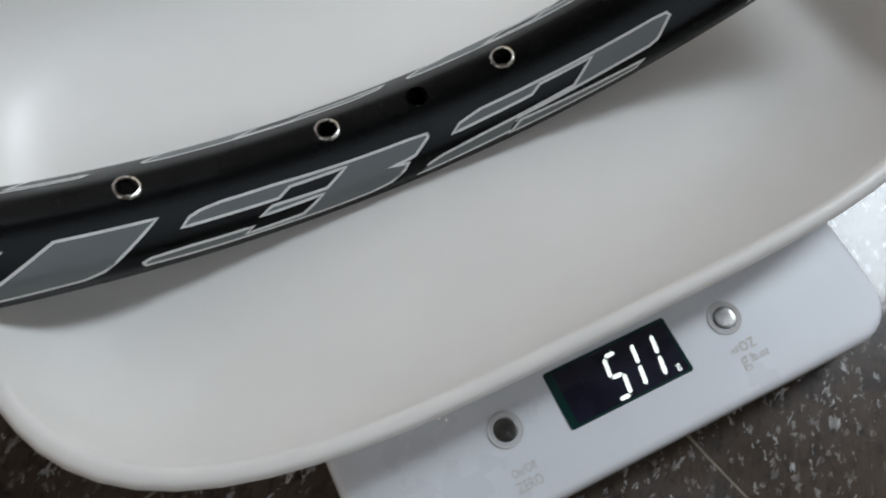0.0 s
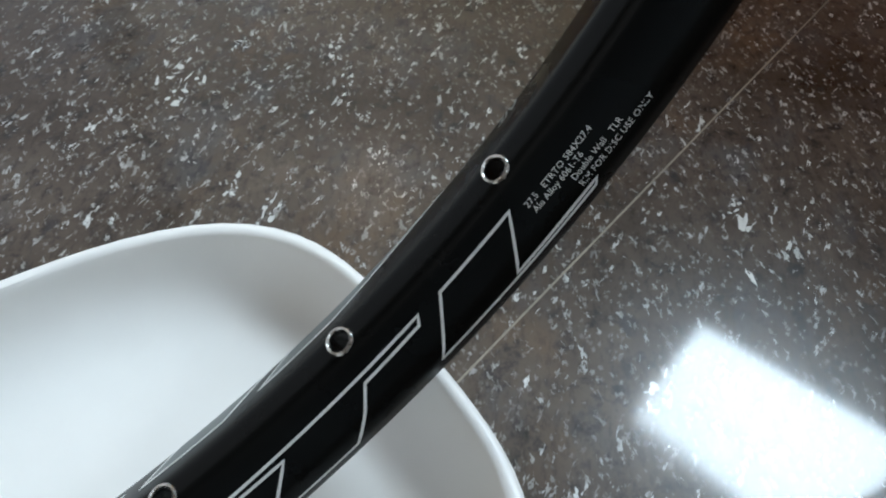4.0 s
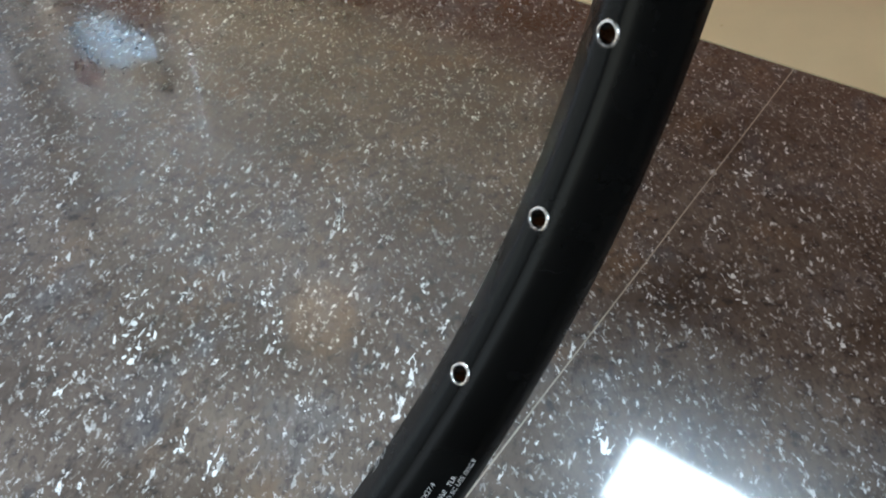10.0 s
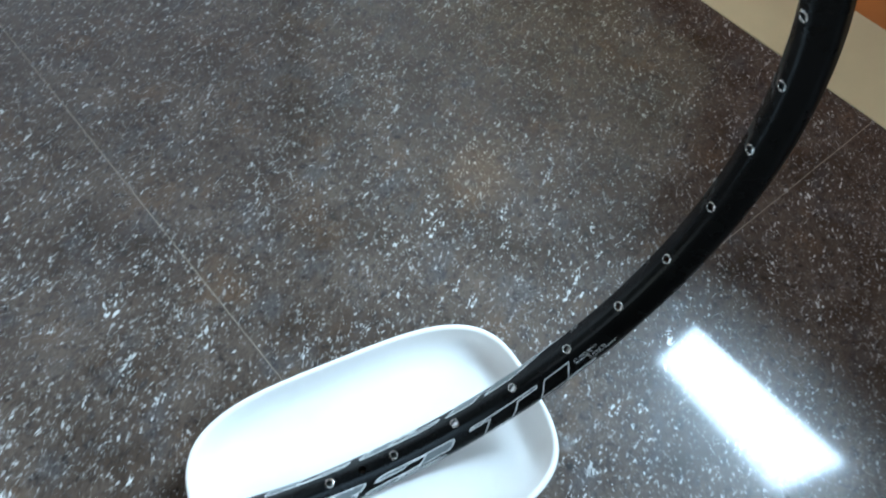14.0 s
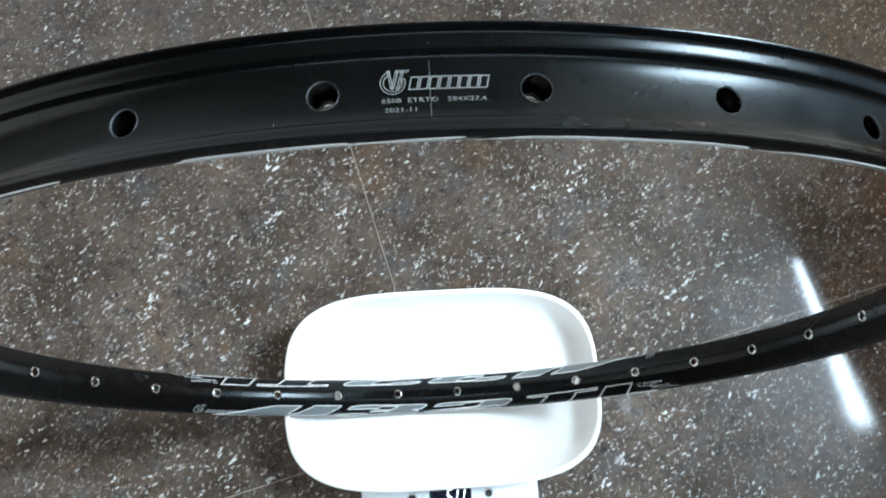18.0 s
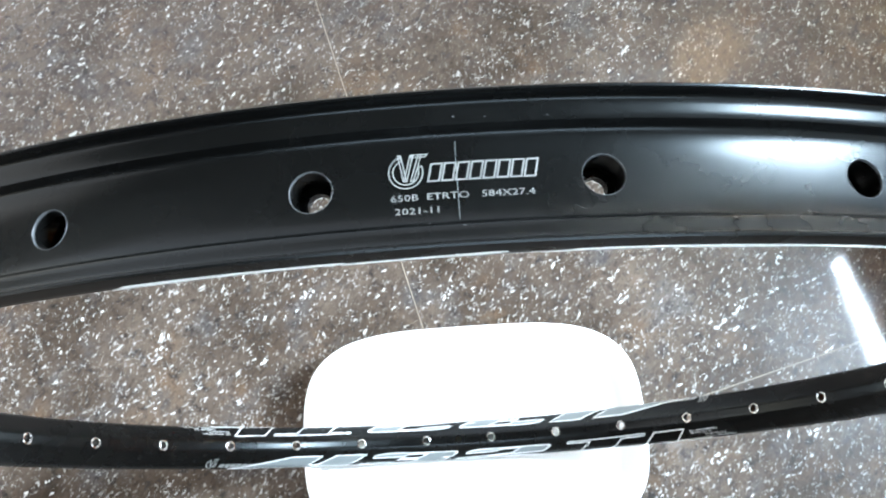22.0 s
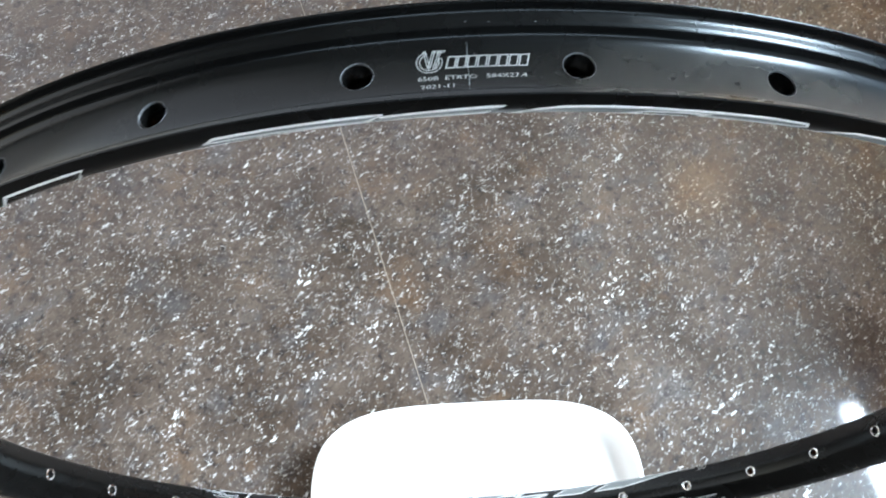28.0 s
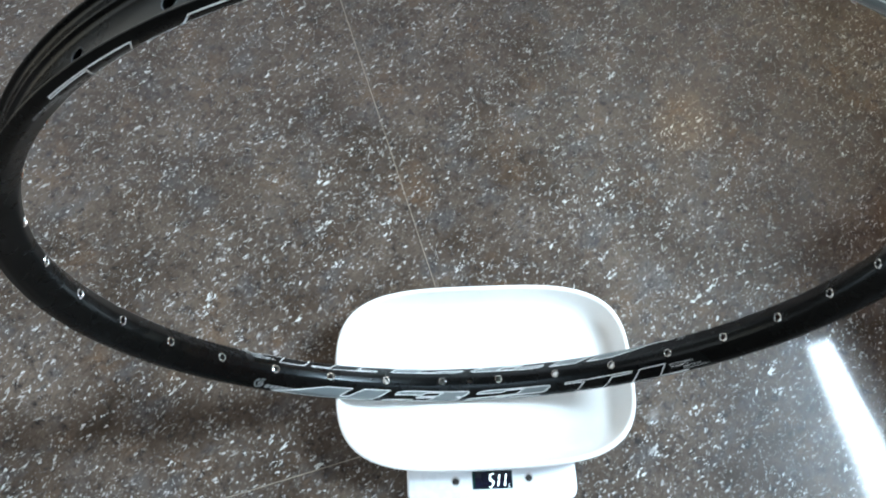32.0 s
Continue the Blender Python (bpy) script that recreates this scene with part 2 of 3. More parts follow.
RING_GREY = plain("grey ring plastic", (0.62, 0.62, 0.62), 0.4, grain=0.03, scale=200)
PRINT_GREY = plain("grey print", (0.678, 0.667, 0.644), 0.6, grain=0.05, scale=300)
PRINT_WHITE = plain("white print", (0.74, 0.75, 0.74), 0.5, grain=0.05, scale=300)
PRINT_SLATE = plain("slate grey print", (0.130, 0.146, 0.148), 0.40, metal=0.0, grain=0.03, scale=120)
SCRATCHED = plain("scuffed bare alloy", (0.085, 0.088, 0.09), 0.5, metal=0.4, grain=0.3, scale=900)
PRINT_DULL = plain("dull laser mark", (0.16, 0.16, 0.155), 0.5, grain=0.1, scale=400)
DISPLAY = plain("dark display glass", (0.004, 0.030, 0.026), 0.12, grain=0.15, scale=60)
LCD_NAVY = plain("navy liquid crystal", (0.008, 0.008, 0.020), 0.14, grain=0.3, scale=90)
RUBBER = plain("black rubber", (0.02, 0.02, 0.02), 0.7, grain=0.1, scale=80)


def veil(name, dark, pale, through_colour, thin, mirror_tint=None):
    """Cloth or film that lets some light through; the last colour warms its foot, for the floor's reflection."""
    mat, tree, shader = material(name)
    shader.inputs["Roughness"].default_value = 0.85
    tree.links.new(ramp(tree, noise_node(tree, coords(tree), 9.0, 5), [(0.3, dark), (0.7, pale)]), shader.inputs["Base Color"])
    glow = node(tree, "ShaderNodeBsdfTranslucent", Color=(*through_colour, 1))
    if mirror_tint:
        split = tree.nodes.new("ShaderNodeSeparateXYZ")
        tree.links.new(coords(tree), split.inputs["Vector"])
        tree.links.new(ramp(tree, split.outputs["Z"], [(0.24, mirror_tint), (0.62, through_colour)]), glow.inputs["Color"])
    both = node(tree, "ShaderNodeMixShader", Fac=thin)
    tree.links.new(shader.outputs["BSDF"], both.inputs[1])
    tree.links.new(glow.outputs["BSDF"], both.inputs[2])
    tree.links.new(both.outputs["Shader"], tree.nodes["Material Output"].inputs["Surface"])
    return mat


# Warmer towards its foot, to tint the low part of the floor's reflection.
CURTAIN = veil("pale curtain cloth", (0.52, 0.50, 0.46), (0.62, 0.60, 0.55), (0.82, 0.79, 0.75), CURTAIN_THIN, (0.66, 0.56, 0.38))
# Lets more through, to leave a pale line in the floor's reflection.
SHEER = veil("sheer strip for the pale floor line", (0.60, 0.60, 0.58), (0.66, 0.66, 0.64), (0.95, 0.96, 0.96), 0.58)
# Panels lit from behind, bright, dim and dark as the shape mirrored in the floor.
PALE_BLUE = veil("pale blue reflection panel", (0.70, 0.78, 0.82), (0.78, 0.86, 0.90), (0.84, 0.95, 1.0), 0.37)
SLATE_BLUE = veil("dim blue reflection panel", (0.34, 0.42, 0.46), (0.40, 0.48, 0.52), (0.52, 0.70, 0.78), 0.34)
DUN = veil("dark reflection panel", (0.16, 0.12, 0.09), (0.20, 0.15, 0.11), (0.40, 0.30, 0.22), 0.10)
RED = veil("red reflection panel", (0.40, 0.05, 0.04), (0.48, 0.06, 0.05), (0.60, 0.10, 0.08), 0.4)
# Glows to redraw the warm patch mirrored in the floor; its source is unknown.
GLOW_PATCH, patch_tree, patch_shader = material("warm glow for the floor reflection")
patch_shader.inputs["Base Color"].default_value = (0.75, 0.60, 0.40, 1)
patch_shader.inputs["Emission Color"].default_value = (1.0, 0.70, 0.40, 1)
patch_shader.inputs["Emission Strength"].default_value = PATCH_GLOW
LIT, lit_tree, lit_shader = material("lit display segment")
lit_shader.inputs["Base Color"].default_value = (0.8, 0.85, 0.8, 1)
lit_shader.inputs["Emission Color"].default_value = (0.90, 1.0, 0.93, 1)
lit_shader.inputs["Emission Strength"].default_value = SEGMENT_GLOW


# ---------------------------------------------------------------- building blocks
def mesh_of(name, bm, mat, smooth=False):
    data = bpy.data.meshes.new(name)
    bm.normal_update()
    bm.to_mesh(data)
    bm.free()
    data.materials.append(mat)
    if smooth:
        data.polygons.foreach_set("use_smooth", [True] * len(data.polygons))
        data.set_sharp_from_angle(angle=radians(38))
    return data


def part(name, bm, mat, parent=None, label="", smooth=False, at=None):
    """One mesh object out of a bmesh or ready mesh, under a thing or a part."""
    data = bm if isinstance(bm, bpy.types.Mesh) else mesh_of(name, bm, mat, smooth)
    ob = new(name, data)
    if parent:
        ob.parent = parent
    if at is not None:
        ob.matrix_basis = at
    return tagged(ob, label)


def empty(name, at=None):
    ob = new(name)
    ob.empty_display_size = 0.05
    if at is not None:
        ob.matrix_basis = at
    return ob


def box(x0, x1, y0, y1, z0, z1, bm=None):
    bm = bm or bmesh.new()
    corners = [bm.verts.new((x, y, z)) for z in (z0, z1) for y in (y0, y1) for x in (x0, x1)]
    for f in ((0, 2, 3, 1), (4, 5, 7, 6), (0, 1, 5, 4), (2, 6, 7, 3), (0, 4, 6, 2), (1, 3, 7, 5)):
        bm.faces.new([corners[i] for i in f])
    return bm


def rounded(x0, x1, y0, y1, radius, steps=8):
    """The outline of a rectangle with round corners, anticlockwise."""
    out = []
    for cx, cy, start in ((x1 - radius, y1 - radius, 0), (x0 + radius, y1 - radius, 90), (x0 + radius, y0 + radius, 180), (x1 - radius, y0 + radius, 270)):
        for i in range(steps + 1):
            a = radians(start + 90 * i / steps)
            out.append((cx + radius * math.cos(a), cy + radius * math.sin(a)))
    return out


def skin(bm, loops, first=True, last=True):
    """Bridges loops of equal length; caps the ends."""
    rings = [[bm.verts.new(p) for p in loop] for loop in loops]
    for a, b in zip(rings, rings[1:]):
        for i in range(len(a)):
            j = (i + 1) % len(a)
            bm.faces.new((a[i], a[j], b[j], b[i]))
    if first:
        bm.faces.new(rings[0][::-1])
    if last:
        bm.faces.new(rings[-1])
    return bm


def lathe(profile, steps=24, closed=True):
    """A turned ring or knob about z from (radius, height) pairs."""
    bm = bmesh.new()
    rings = [[bm.verts.new((r * math.cos(2 * math.pi * i / steps), r * math.sin(2 * math.pi * i / steps), z)) for i in range(steps)] for r, z in profile]
    pairs = list(zip(rings, rings[1:])) + ([(rings[-1], rings[0])] if closed else [])
    for a, b in pairs:
        for i in range(steps):
            j = (i + 1) % steps
            bm.faces.new((a[i], a[j], b[j], b[i]))
    if not closed:
        bm.faces.new(rings[0][::-1])
        bm.faces.new(rings[-1])
    return bm


def lettering(words, size, spacing=1.0):
    """Flat letters as a bmesh, starting at the origin and running along x."""
    font = bpy.data.curves.new("words", "FONT")
    font.body, font.size, font.resolution_u, font.space_character = words, size, 2, spacing
    carrier = bpy.data.objects.new("words", font)
    scene.collection.objects.link(carrier)
    bpy.context.view_layer.update()
    data = bpy.data.meshes.new_from_object(carrier.evaluated_get(bpy.context.evaluated_depsgraph_get()))
    bm = bmesh.new()
    bm.from_mesh(data)
    bpy.data.objects.remove(carrier)
    bpy.data.curves.remove(font)
    bpy.data.meshes.remove(data)
    return bm


# ---------------------------------------------------------------- the room, in the frame of its window wall: x through the wall, y along it
ROOM = pose(0.6176, 0.5785, 0, 0, 0, 14.87)
WALL, WEST, SOUTH, NORTH, CEIL = 0.119, -2.7, -2.6, 1.02, 2.6
JOINT_X, JOINT_Y, TILE = -0.735, -0.440, 0.80

floor = tagged(part("floor", box(WEST, -0.003, SOUTH, NORTH, -0.12, -0.0003), GROUT, at=ROOM), "polished dark brown stone floor with pale chips", kind="structure")
ledge = tagged(part("floor_border", box(-0.003, WALL, SOUTH, NORTH, -0.12, -0.006), GROUT, at=ROOM), "cream tiled strip along the foot of the orange wall", kind="structure")
# Unseen ceiling, kept dark so that the rim mirrors dark.
ceiling = tagged(part("ceiling", box(WEST - 0.2, WALL + 0.2, SOUTH - 0.2, NORTH + 0.2, CEIL, CEIL + 0.15), CEILING_TONE, at=ROOM), "grey board ceiling, unseen, toned for the rim", kind="structure")

WIN = (-0.810, -0.215, 0.604, 2.15)      # the open window: along the wall and up
BAYS = ((-0.185, 0.600), (0.600, 1.012)) # curtained openings added beside it to brighten the floor's reflection, along the wall
BAY = (0.17, 1.95)                       # their foot and head
END_FOOT = 0.355                         # the foot of the last one
DADO = 0.58
MIRROR_LINE = (0.561, 0.005, 0.38, 0.62) # a brighter strip, added for a pale line mirrored in the floor: along the wall, half width, foot and head
wall = empty("wall_east", ROOM)
tagged(wall, "wall painted glossy orange below and white above, with windows", kind="structure")
LINE = (WALL, WALL + 0.16)
part("wall_panel", ease(box(*LINE, SOUTH, BAYS[0][0], -0.1, DADO), 0.003), ORANGE, wall)
part("wall_panel", ease(box(*LINE, BAYS[0][0], BAYS[1][0], -0.1, BAY[0]), 0.003), ORANGE, wall)
part("wall_panel", ease(box(*LINE, BAYS[1][0], NORTH, -0.1, END_FOOT), 0.003), ORANGE, wall)
part("wall_panel", ease(box(*LINE, BAYS[1][1], NORTH, END_FOOT, CEIL), 0.003), CREAM, wall)
for y0, y1 in ((SOUTH, WIN[0]), (WIN[1], BAYS[0][0])):
    part("wall_panel", ease(box(*LINE, y0, y1, DADO, CEIL), 0.003), CREAM, wall)
part("wall_panel", ease(box(*LINE, WIN[0], WIN[1], WIN[3], CEIL), 0.003), CREAM, wall)
for y0, y1 in BAYS:
    part("wall_panel", ease(box(*LINE, y0, y1, BAY[1], CEIL), 0.003), CREAM, wall)
window = tagged(empty("window_1", ROOM), "open window with a projecting sill and dark timber frame", kind="structure")
part("window_sill", ease(box(0.0274, WALL + 0.19, WIN[0] - 0.03, WIN[1] + 0.03, DADO + 0.001, WIN[2]), 0.004), CONCRETE, window)
for y0, y1, z0, z1 in ((WIN[0], WIN[0] + 0.03, WIN[2], WIN[3]), (WIN[1] - 0.03, WIN[1], WIN[2], WIN[3]), (WIN[0] + 0.03, WIN[1] - 0.03, WIN[3] - 0.03, WIN[3])):
    part("window_frame", ease(box(WALL - 0.003, WALL + 0.163, y0, y1, z0, z1), 0.003), DARK_TRIM, window)
# Unseen curtained windows, added to put a sheen in the floor's reflection.
for name, foot, (y0, y1), cloth in zip(("window_2", "window_3"), (BAY[0], END_FOOT), BAYS, ((-0.179, 0.6001), (0.6006, 1.006))):
    window = tagged(empty(name, ROOM), "added tall window behind a thick pale curtain, unseen", kind="structure")
    side = (y0, y0 + 0.005) if name == "window_2" else (y1 - 0.005, y1)
    part("window_frame", ease(box(WALL - 0.004, WALL + 0.10, *side, foot, BAY[1]), 0.002), CREAM, window)
    part("window_frame", ease(box(WALL - 0.004, WALL + 0.10, y0 + 0.0055, y1 - 0.0055, BAY[1] - 0.02, BAY[1]), 0.002), CREAM, window)
    left, right = cloth
    count = int((right - left) * 170)
    folds = [(WALL + 0.02 + 0.006 * math.sin(2 * math.pi * round(count * 0.09) * k / count), left + (right - left) * k / count) for k in range(count + 1)]
    curtain = skin(bmesh.new(), [[(x, y, z) for x, y in folds] + [(x + 0.0015, y, z) for x, y in folds[::-1]] for z in (0.0, 0.37, 0.41, 0.48, 0.55, 0.62, 1.2, BAY[1] - 0.022)])
    for face in curtain.faces:
        middle = face.calc_center_median()
        if abs(middle.y - MIRROR_LINE[0]) < MIRROR_LINE[1] and MIRROR_LINE[2] < middle.z < MIRROR_LINE[3]:
            face.material_index = 1
    for v in curtain.verts:
        if v.co.z == 0:
            v.co.z = 0.505 if 0.634 < v.co.y < 0.928 else foot + 0.002
        elif 0.634 < v.co.y < 0.928:
            v.co.z = max(v.co.z, 0.506 + 0.01 * v.co.z)
        else:
            v.co.z = max(v.co.z, foot + 0.002 + 0.01 * v.co.z)
    drape = part("curtain", curtain, CURTAIN, smooth=True, at=ROOM)
    drape.data.materials.append(SHEER)
    tagged(drape, "thick pale curtain of an added window, unseen", "curtain", "curtains of the side windows")
# Unseen eave, added above the window; the lamp's top edge bounds its light instead.
tagged(part("eave", ease(box(WALL + 0.17, 0.40, -2.2, 1.2, 2.125, 2.21), 0.004), DARK_TRIM, at=ROOM), "unseen dark eave added over the window", kind="structure")
tagged(part("ground", box(-40, 40, -40, 40, -0.3, -0.15), EARTH, at=ROOM), "bare brown earth outside", kind="structure")

DOOR = (-2.05, 0.108, 2.04)    # the added, unseen doorway: along x and up
# Never in view: the doorway is there only to let the north fill in.
north = tagged(empty("wall_north", ROOM), "white painted wall with an added doorway, unseen", kind="structure")
part("wall_panel", ease(box(WEST, DOOR[0], NORTH, NORTH + 0.15, -0.1, CEIL), 0.003), CREAM, north)
part("wall_panel", ease(box(DOOR[1], WALL, NORTH, NORTH + 0.15, -0.1, CEIL), 0.003), CREAM, north)
part("wall_panel", ease(box(DOOR[0], DOOR[1], NORTH, NORTH + 0.15, DOOR[2], CEIL), 0.003), CREAM, north)
tagged(part("doorstep", ease(box(DOOR[0], DOOR[1], NORTH, NORTH + 0.2, -0.1, 0.0), 0.003), CONCRETE, at=ROOM), "bare concrete step of the added doorway", kind="structure")
# Unseen wall, dark so that the rim mirrors dark; its doorway is added for fill.
west = tagged(empty("wall_west", ROOM), "unseen dark brown wall, toned for the rim, with an added doorway", kind="structure")
for y0, y1, z0 in ((SOUTH, -1.3, -0.1), (0.7, NORTH + 0.15, -0.1), (-1.3, 0.7, 2.1)):
    part("wall_panel", ease(box(WEST - 0.15, WEST, y0, y1, z0, CEIL), 0.003), BROWN, west)
tagged(part("threshold", ease(box(WEST - 0.2, WEST, -1.3, 0.7, -0.1, 0.0), 0.003), CONCRETE, at=ROOM), "bare concrete sill of the added west doorway", kind="structure")
south = tagged(empty("wall_south", ROOM), "plain tan unseen wall with an added high window", kind="structure")
for x0, x1, z0, z1 in ((WEST, -2.45, -0.1, CEIL), (0.05, WALL, -0.1, CEIL), (-2.45, 0.05, -0.1, 1.6), (-2.45, 0.05, 2.45, CEIL)):
    part("wall_panel", ease(box(x0, x1, SOUTH - 0.15, SOUTH, z0, z1), 0.003), TAN, south)
# Unseen window, added high up for the south light and sized for the rim's reflection.
window = tagged(empty("window_4", ROOM), "added high window with a plain white frame, unseen", kind="structure")
for x0, x1, z0, z1 in ((-2.45, -2.42, 1.6, 2.45), (0.02, 0.05, 1.6, 2.45), (-2.42, 0.02, 2.42, 2.45), (-2.42, 0.02, 1.6, 1.62)):
    part("window_frame", ease(box(x0, x1, SOUTH - 0.06, SOUTH + 0.004, z0, z1), 0.003), CREAM, window)

# ---------------------------------------------------------------- panels before the end window, standing in for a shape mirrored in the floor
sheet = tagged(empty("reflection_panels", ROOM @ pose(WALL + 0.0115, 0.745, 0.355)), "translucent panels standing in for a pale blue and red shape mirrored in the floor", "plastic sheet")
LOW_EDGE = [(0.159, 0.088), (0.045, 0.021), (-0.126, 0.035)]      # the lower edge of the bright panel
TONE_EDGE = [(0.114, 0.085), (0.091, 0.134), (0.072, 0.148)]     # the edge between the bright and the dimmer panel
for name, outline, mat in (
        ("sheet", LOW_EDGE + [(-0.126, 0.057)] + TONE_EDGE[::-1], PALE_BLUE),
        ("dim_panel", LOW_EDGE[:1] + TONE_EDGE + [(0.190, 0.153), (0.190, 0.100)], SLATE_BLUE),
        ("filler_panel", LOW_EDGE[::-1] + [(0.190, 0.100), (0.190, 0.001), (-0.126, 0.001)], DUN),
        ("filler_panel", [(-0.126, 0.057), TONE_EDGE[2], (0.072, 0.153), (-0.126, 0.153)], CURTAIN),
        ("mirror_tint", [(0.105, 0.155), (0.190, 0.155), (0.205, 0.235), (0.120, 0.215)], RED)):
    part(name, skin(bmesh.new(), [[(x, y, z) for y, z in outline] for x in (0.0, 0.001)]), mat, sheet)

# ---------------------------------------------------------------- an added glowing body before the wide curtain, for the floor's warm patch
lantern = tagged(empty("warm_patch", ROOM @ pose(WALL - 0.062, 0.222, 0.72)), "glowing stand-in for the warm patch mirrored in the floor", "lantern")
ribs = [(0.022, 0.0)] + [(0.022 + 0.042 * math.sin(math.pi * k / 16) ** 0.7 - 0.0012 * (k % 2), 0.15 * k / 16) for k in range(1, 16)] + [(0.022, 0.15)]
part("glow_body", lathe(ribs, 32, closed=False), GLOW_PATCH, lantern, "glowing body of the stand-in", smooth=True)
part("ring", lathe([(0.0225, 0.1502), (0.026, 0.1505), (0.026, 0.153), (0.0225, 0.153)], 24), DARK_TRIM, lantern)
part("cord", lathe([(0.0012, 0.1525), (0.0012, CEIL - 0.72)], 8, closed=False), DARK_TRIM, lantern)

# ---------------------------------------------------------------- kitchen scale
BODY = (-0.0545, 0.108, -0.1195, 0.080)
TOP = 0.0212
scale = empty("kitchen_scale", pose(0.027, -0.02, 0))
tagged(scale, "white plastic digital kitchen scale reading 511 grams on the stone floor", "scale")
AWAY = pose(-0.027, 0.02, 0)


def scale_loop(inset, z):
    x0, x1, y0, y1 = BODY
    return [(x, y, z) for x, y in rounded(x0 + inset, x1 - inset, y0 + inset, y1 - inset, 0.013 - inset)]


body = part("body", skin(bmesh.new(), [scale_loop(i, z) for i, z in ((0.004, 0.0040), (0.0015, 0.0048), (0.0, 0.0075), (0.0, 0.0178), (0.0004, 0.0194), (0.0014, 0.0206), (0.0028, TOP))]), BODY_WHITE, scale, smooth=True, at=AWAY)
for x in (-0.038, 0.092):
    for y in (-0.103, 0.063):
        part("foot", lathe([(0.0075, 0.0), (0.008, 0.001), (0.008, 0.0046)], 20, closed=False), RUBBER, scale, at=AWAY @ pose(x, y, 0))
screen = part("display", skin(bmesh.new(), [[(x, y, z) for x, y in rounded(0.0073 + i, 0.0458 - i, -0.1057 + i, -0.0889 - i, 0.0008 - i, 3)] for i, z in ((0, TOP - 0.001), (0, TOP + 0.00025), (0.0002, TOP + 0.00035))]), DISPLAY, scale, "dark green-black display glass", at=AWAY)


def segment(x0, y0, x1, y1, wide):
    """A six-sided bar between two points."""
    bm = bmesh.new()
    d = Vector((x1 - x0, y1 - y0, 0))
    d.normalize()
    s = Vector((-d.y, d.x, 0)) * wide / 2
    a, b = Vector((x0, y0, 0)) + d * 0.00032, Vector((x1, y1, 0)) - d * 0.00032
    ring = [a, a + d * wide / 2 + s, b - d * wide / 2 + s, b, b - d * wide / 2 - s, a + d * wide / 2 - s]
    low = [bm.verts.new(p) for p in ring]
    high = [bm.verts.new(p + Vector((0, 0, 0.0001))) for p in ring]
    bm.faces.new(low[::-1])
    bm.faces.new(high)
    for i in range(6):
        j = (i + 1) % 6
        bm.faces.new((low[i], low[j], high[j], high[i]))
    return bm


def digit(bars, x, y, high, wide, lean, thick):
    """The lit bars of a seven-bar figure; x, y is its lower left corner."""
    half = high / 2
    ends = {"a": (0, high, wide, high), "b": (wide, high, wide, half), "c": (wide, half, wide, 0), "d": (0, 0, wide, 0), "e": (0, half, 0, 0), "f": (0, high, 0, half), "g": (0, half, wide, half)}
    for bar in bars:
        x0, y0, x1, y1 = ends[bar]
        part("lit_segment", segment(x + x0 + lean * y0, y + y0, x + x1 + lean * y1, y + y1, thick), LIT, screen, at=pose(0, 0, TOP + 0.0004))


panel = [(x, y, z) for z in (TOP + 0.0003, TOP + 0.00038) for x, y in rounded(0.0098, 0.0448, -0.1049, -0.0897, 0.0006, 3)]
part("crystal_panel", skin(bmesh.new(), [panel[:16], panel[16:]]), LCD_NAVY, screen, "navy liquid crystal panel")
digit("afgcd", 0.0228, -0.1040, 0.0120, 0.0038, 0.17, 0.0011)
digit("bc", 0.0277, -0.1038, 0.0120, 0.0040, 0.17, 0.0011)
digit("bc", 0.0340, -0.1038, 0.0120, 0.0040, 0.17, 0.0011)
words = lettering("g", 0.0030)
part("unit_mark", words, LIT, screen, at=pose(0.0416, -0.1036, TOP + 0.00042))

BUTTON = lathe([(0.0030, -0.0006), (0.0047, -0.0002), (0.0050, 0.0002), (0.0049, 0.0005), (0.0046, 0.0006), (0.0043, 0.0005), (0.0042, 0.00035), (0.0040, 0.0005), (0.0037, 0.0005), (0.0035, 0.0003), (0.0034, -0.0006)], 48)
bezel = mesh_of("bezel", BUTTON, RING_GREY, True)
cap = mesh_of("cap", lathe([(0.0033, -0.0003), (0.0033, 0.00005), (0.0031, 0.00010), (0.0020, 0.00010), (0.0001, 0.00010)], 48, closed=False), SILVER, True)
for x, y in ((-0.0085, -0.0977), (0.0616, -0.0967)):
    button = part("button", bezel, RING_GREY, scale, "round button in a grey ring", at=AWAY @ pose(x, y, TOP))
    part("cap", cap, SILVER, button, "brushed silver button cap")
for words, x, y, size, narrow in (("On/Off", -0.0125, -0.1100, 0.0033, 0.74), ("ZERO", -0.0128, -0.1140, 0.0040, 0.74), ("oz", 0.0604, -0.1073, 0.0064, 0.85), ("g", 0.0587, -0.1112, 0.0062, 0.9), ("lb.oz", 0.0617, -0.1108, 0.0035, 0.9), ("ml", 0.0576, -0.1068, 0.0028, 0.9)):
    letters = lettering(words, size)
    for v in letters.verts:
        v.co.x *= narrow
    part("legend", letters, PRINT_GREY, scale, at=AWAY @ pose(x, y, TOP + 0.0002))

# ---------------------------------------------------------------- weighing tray
TRAY = (0.0240, -0.0009, 0.1449, 0.0908)
LIP_RISE = 0.012    # the far lip stands a little higher than the near one
BED = 0.0229    # the tray's inner bottom


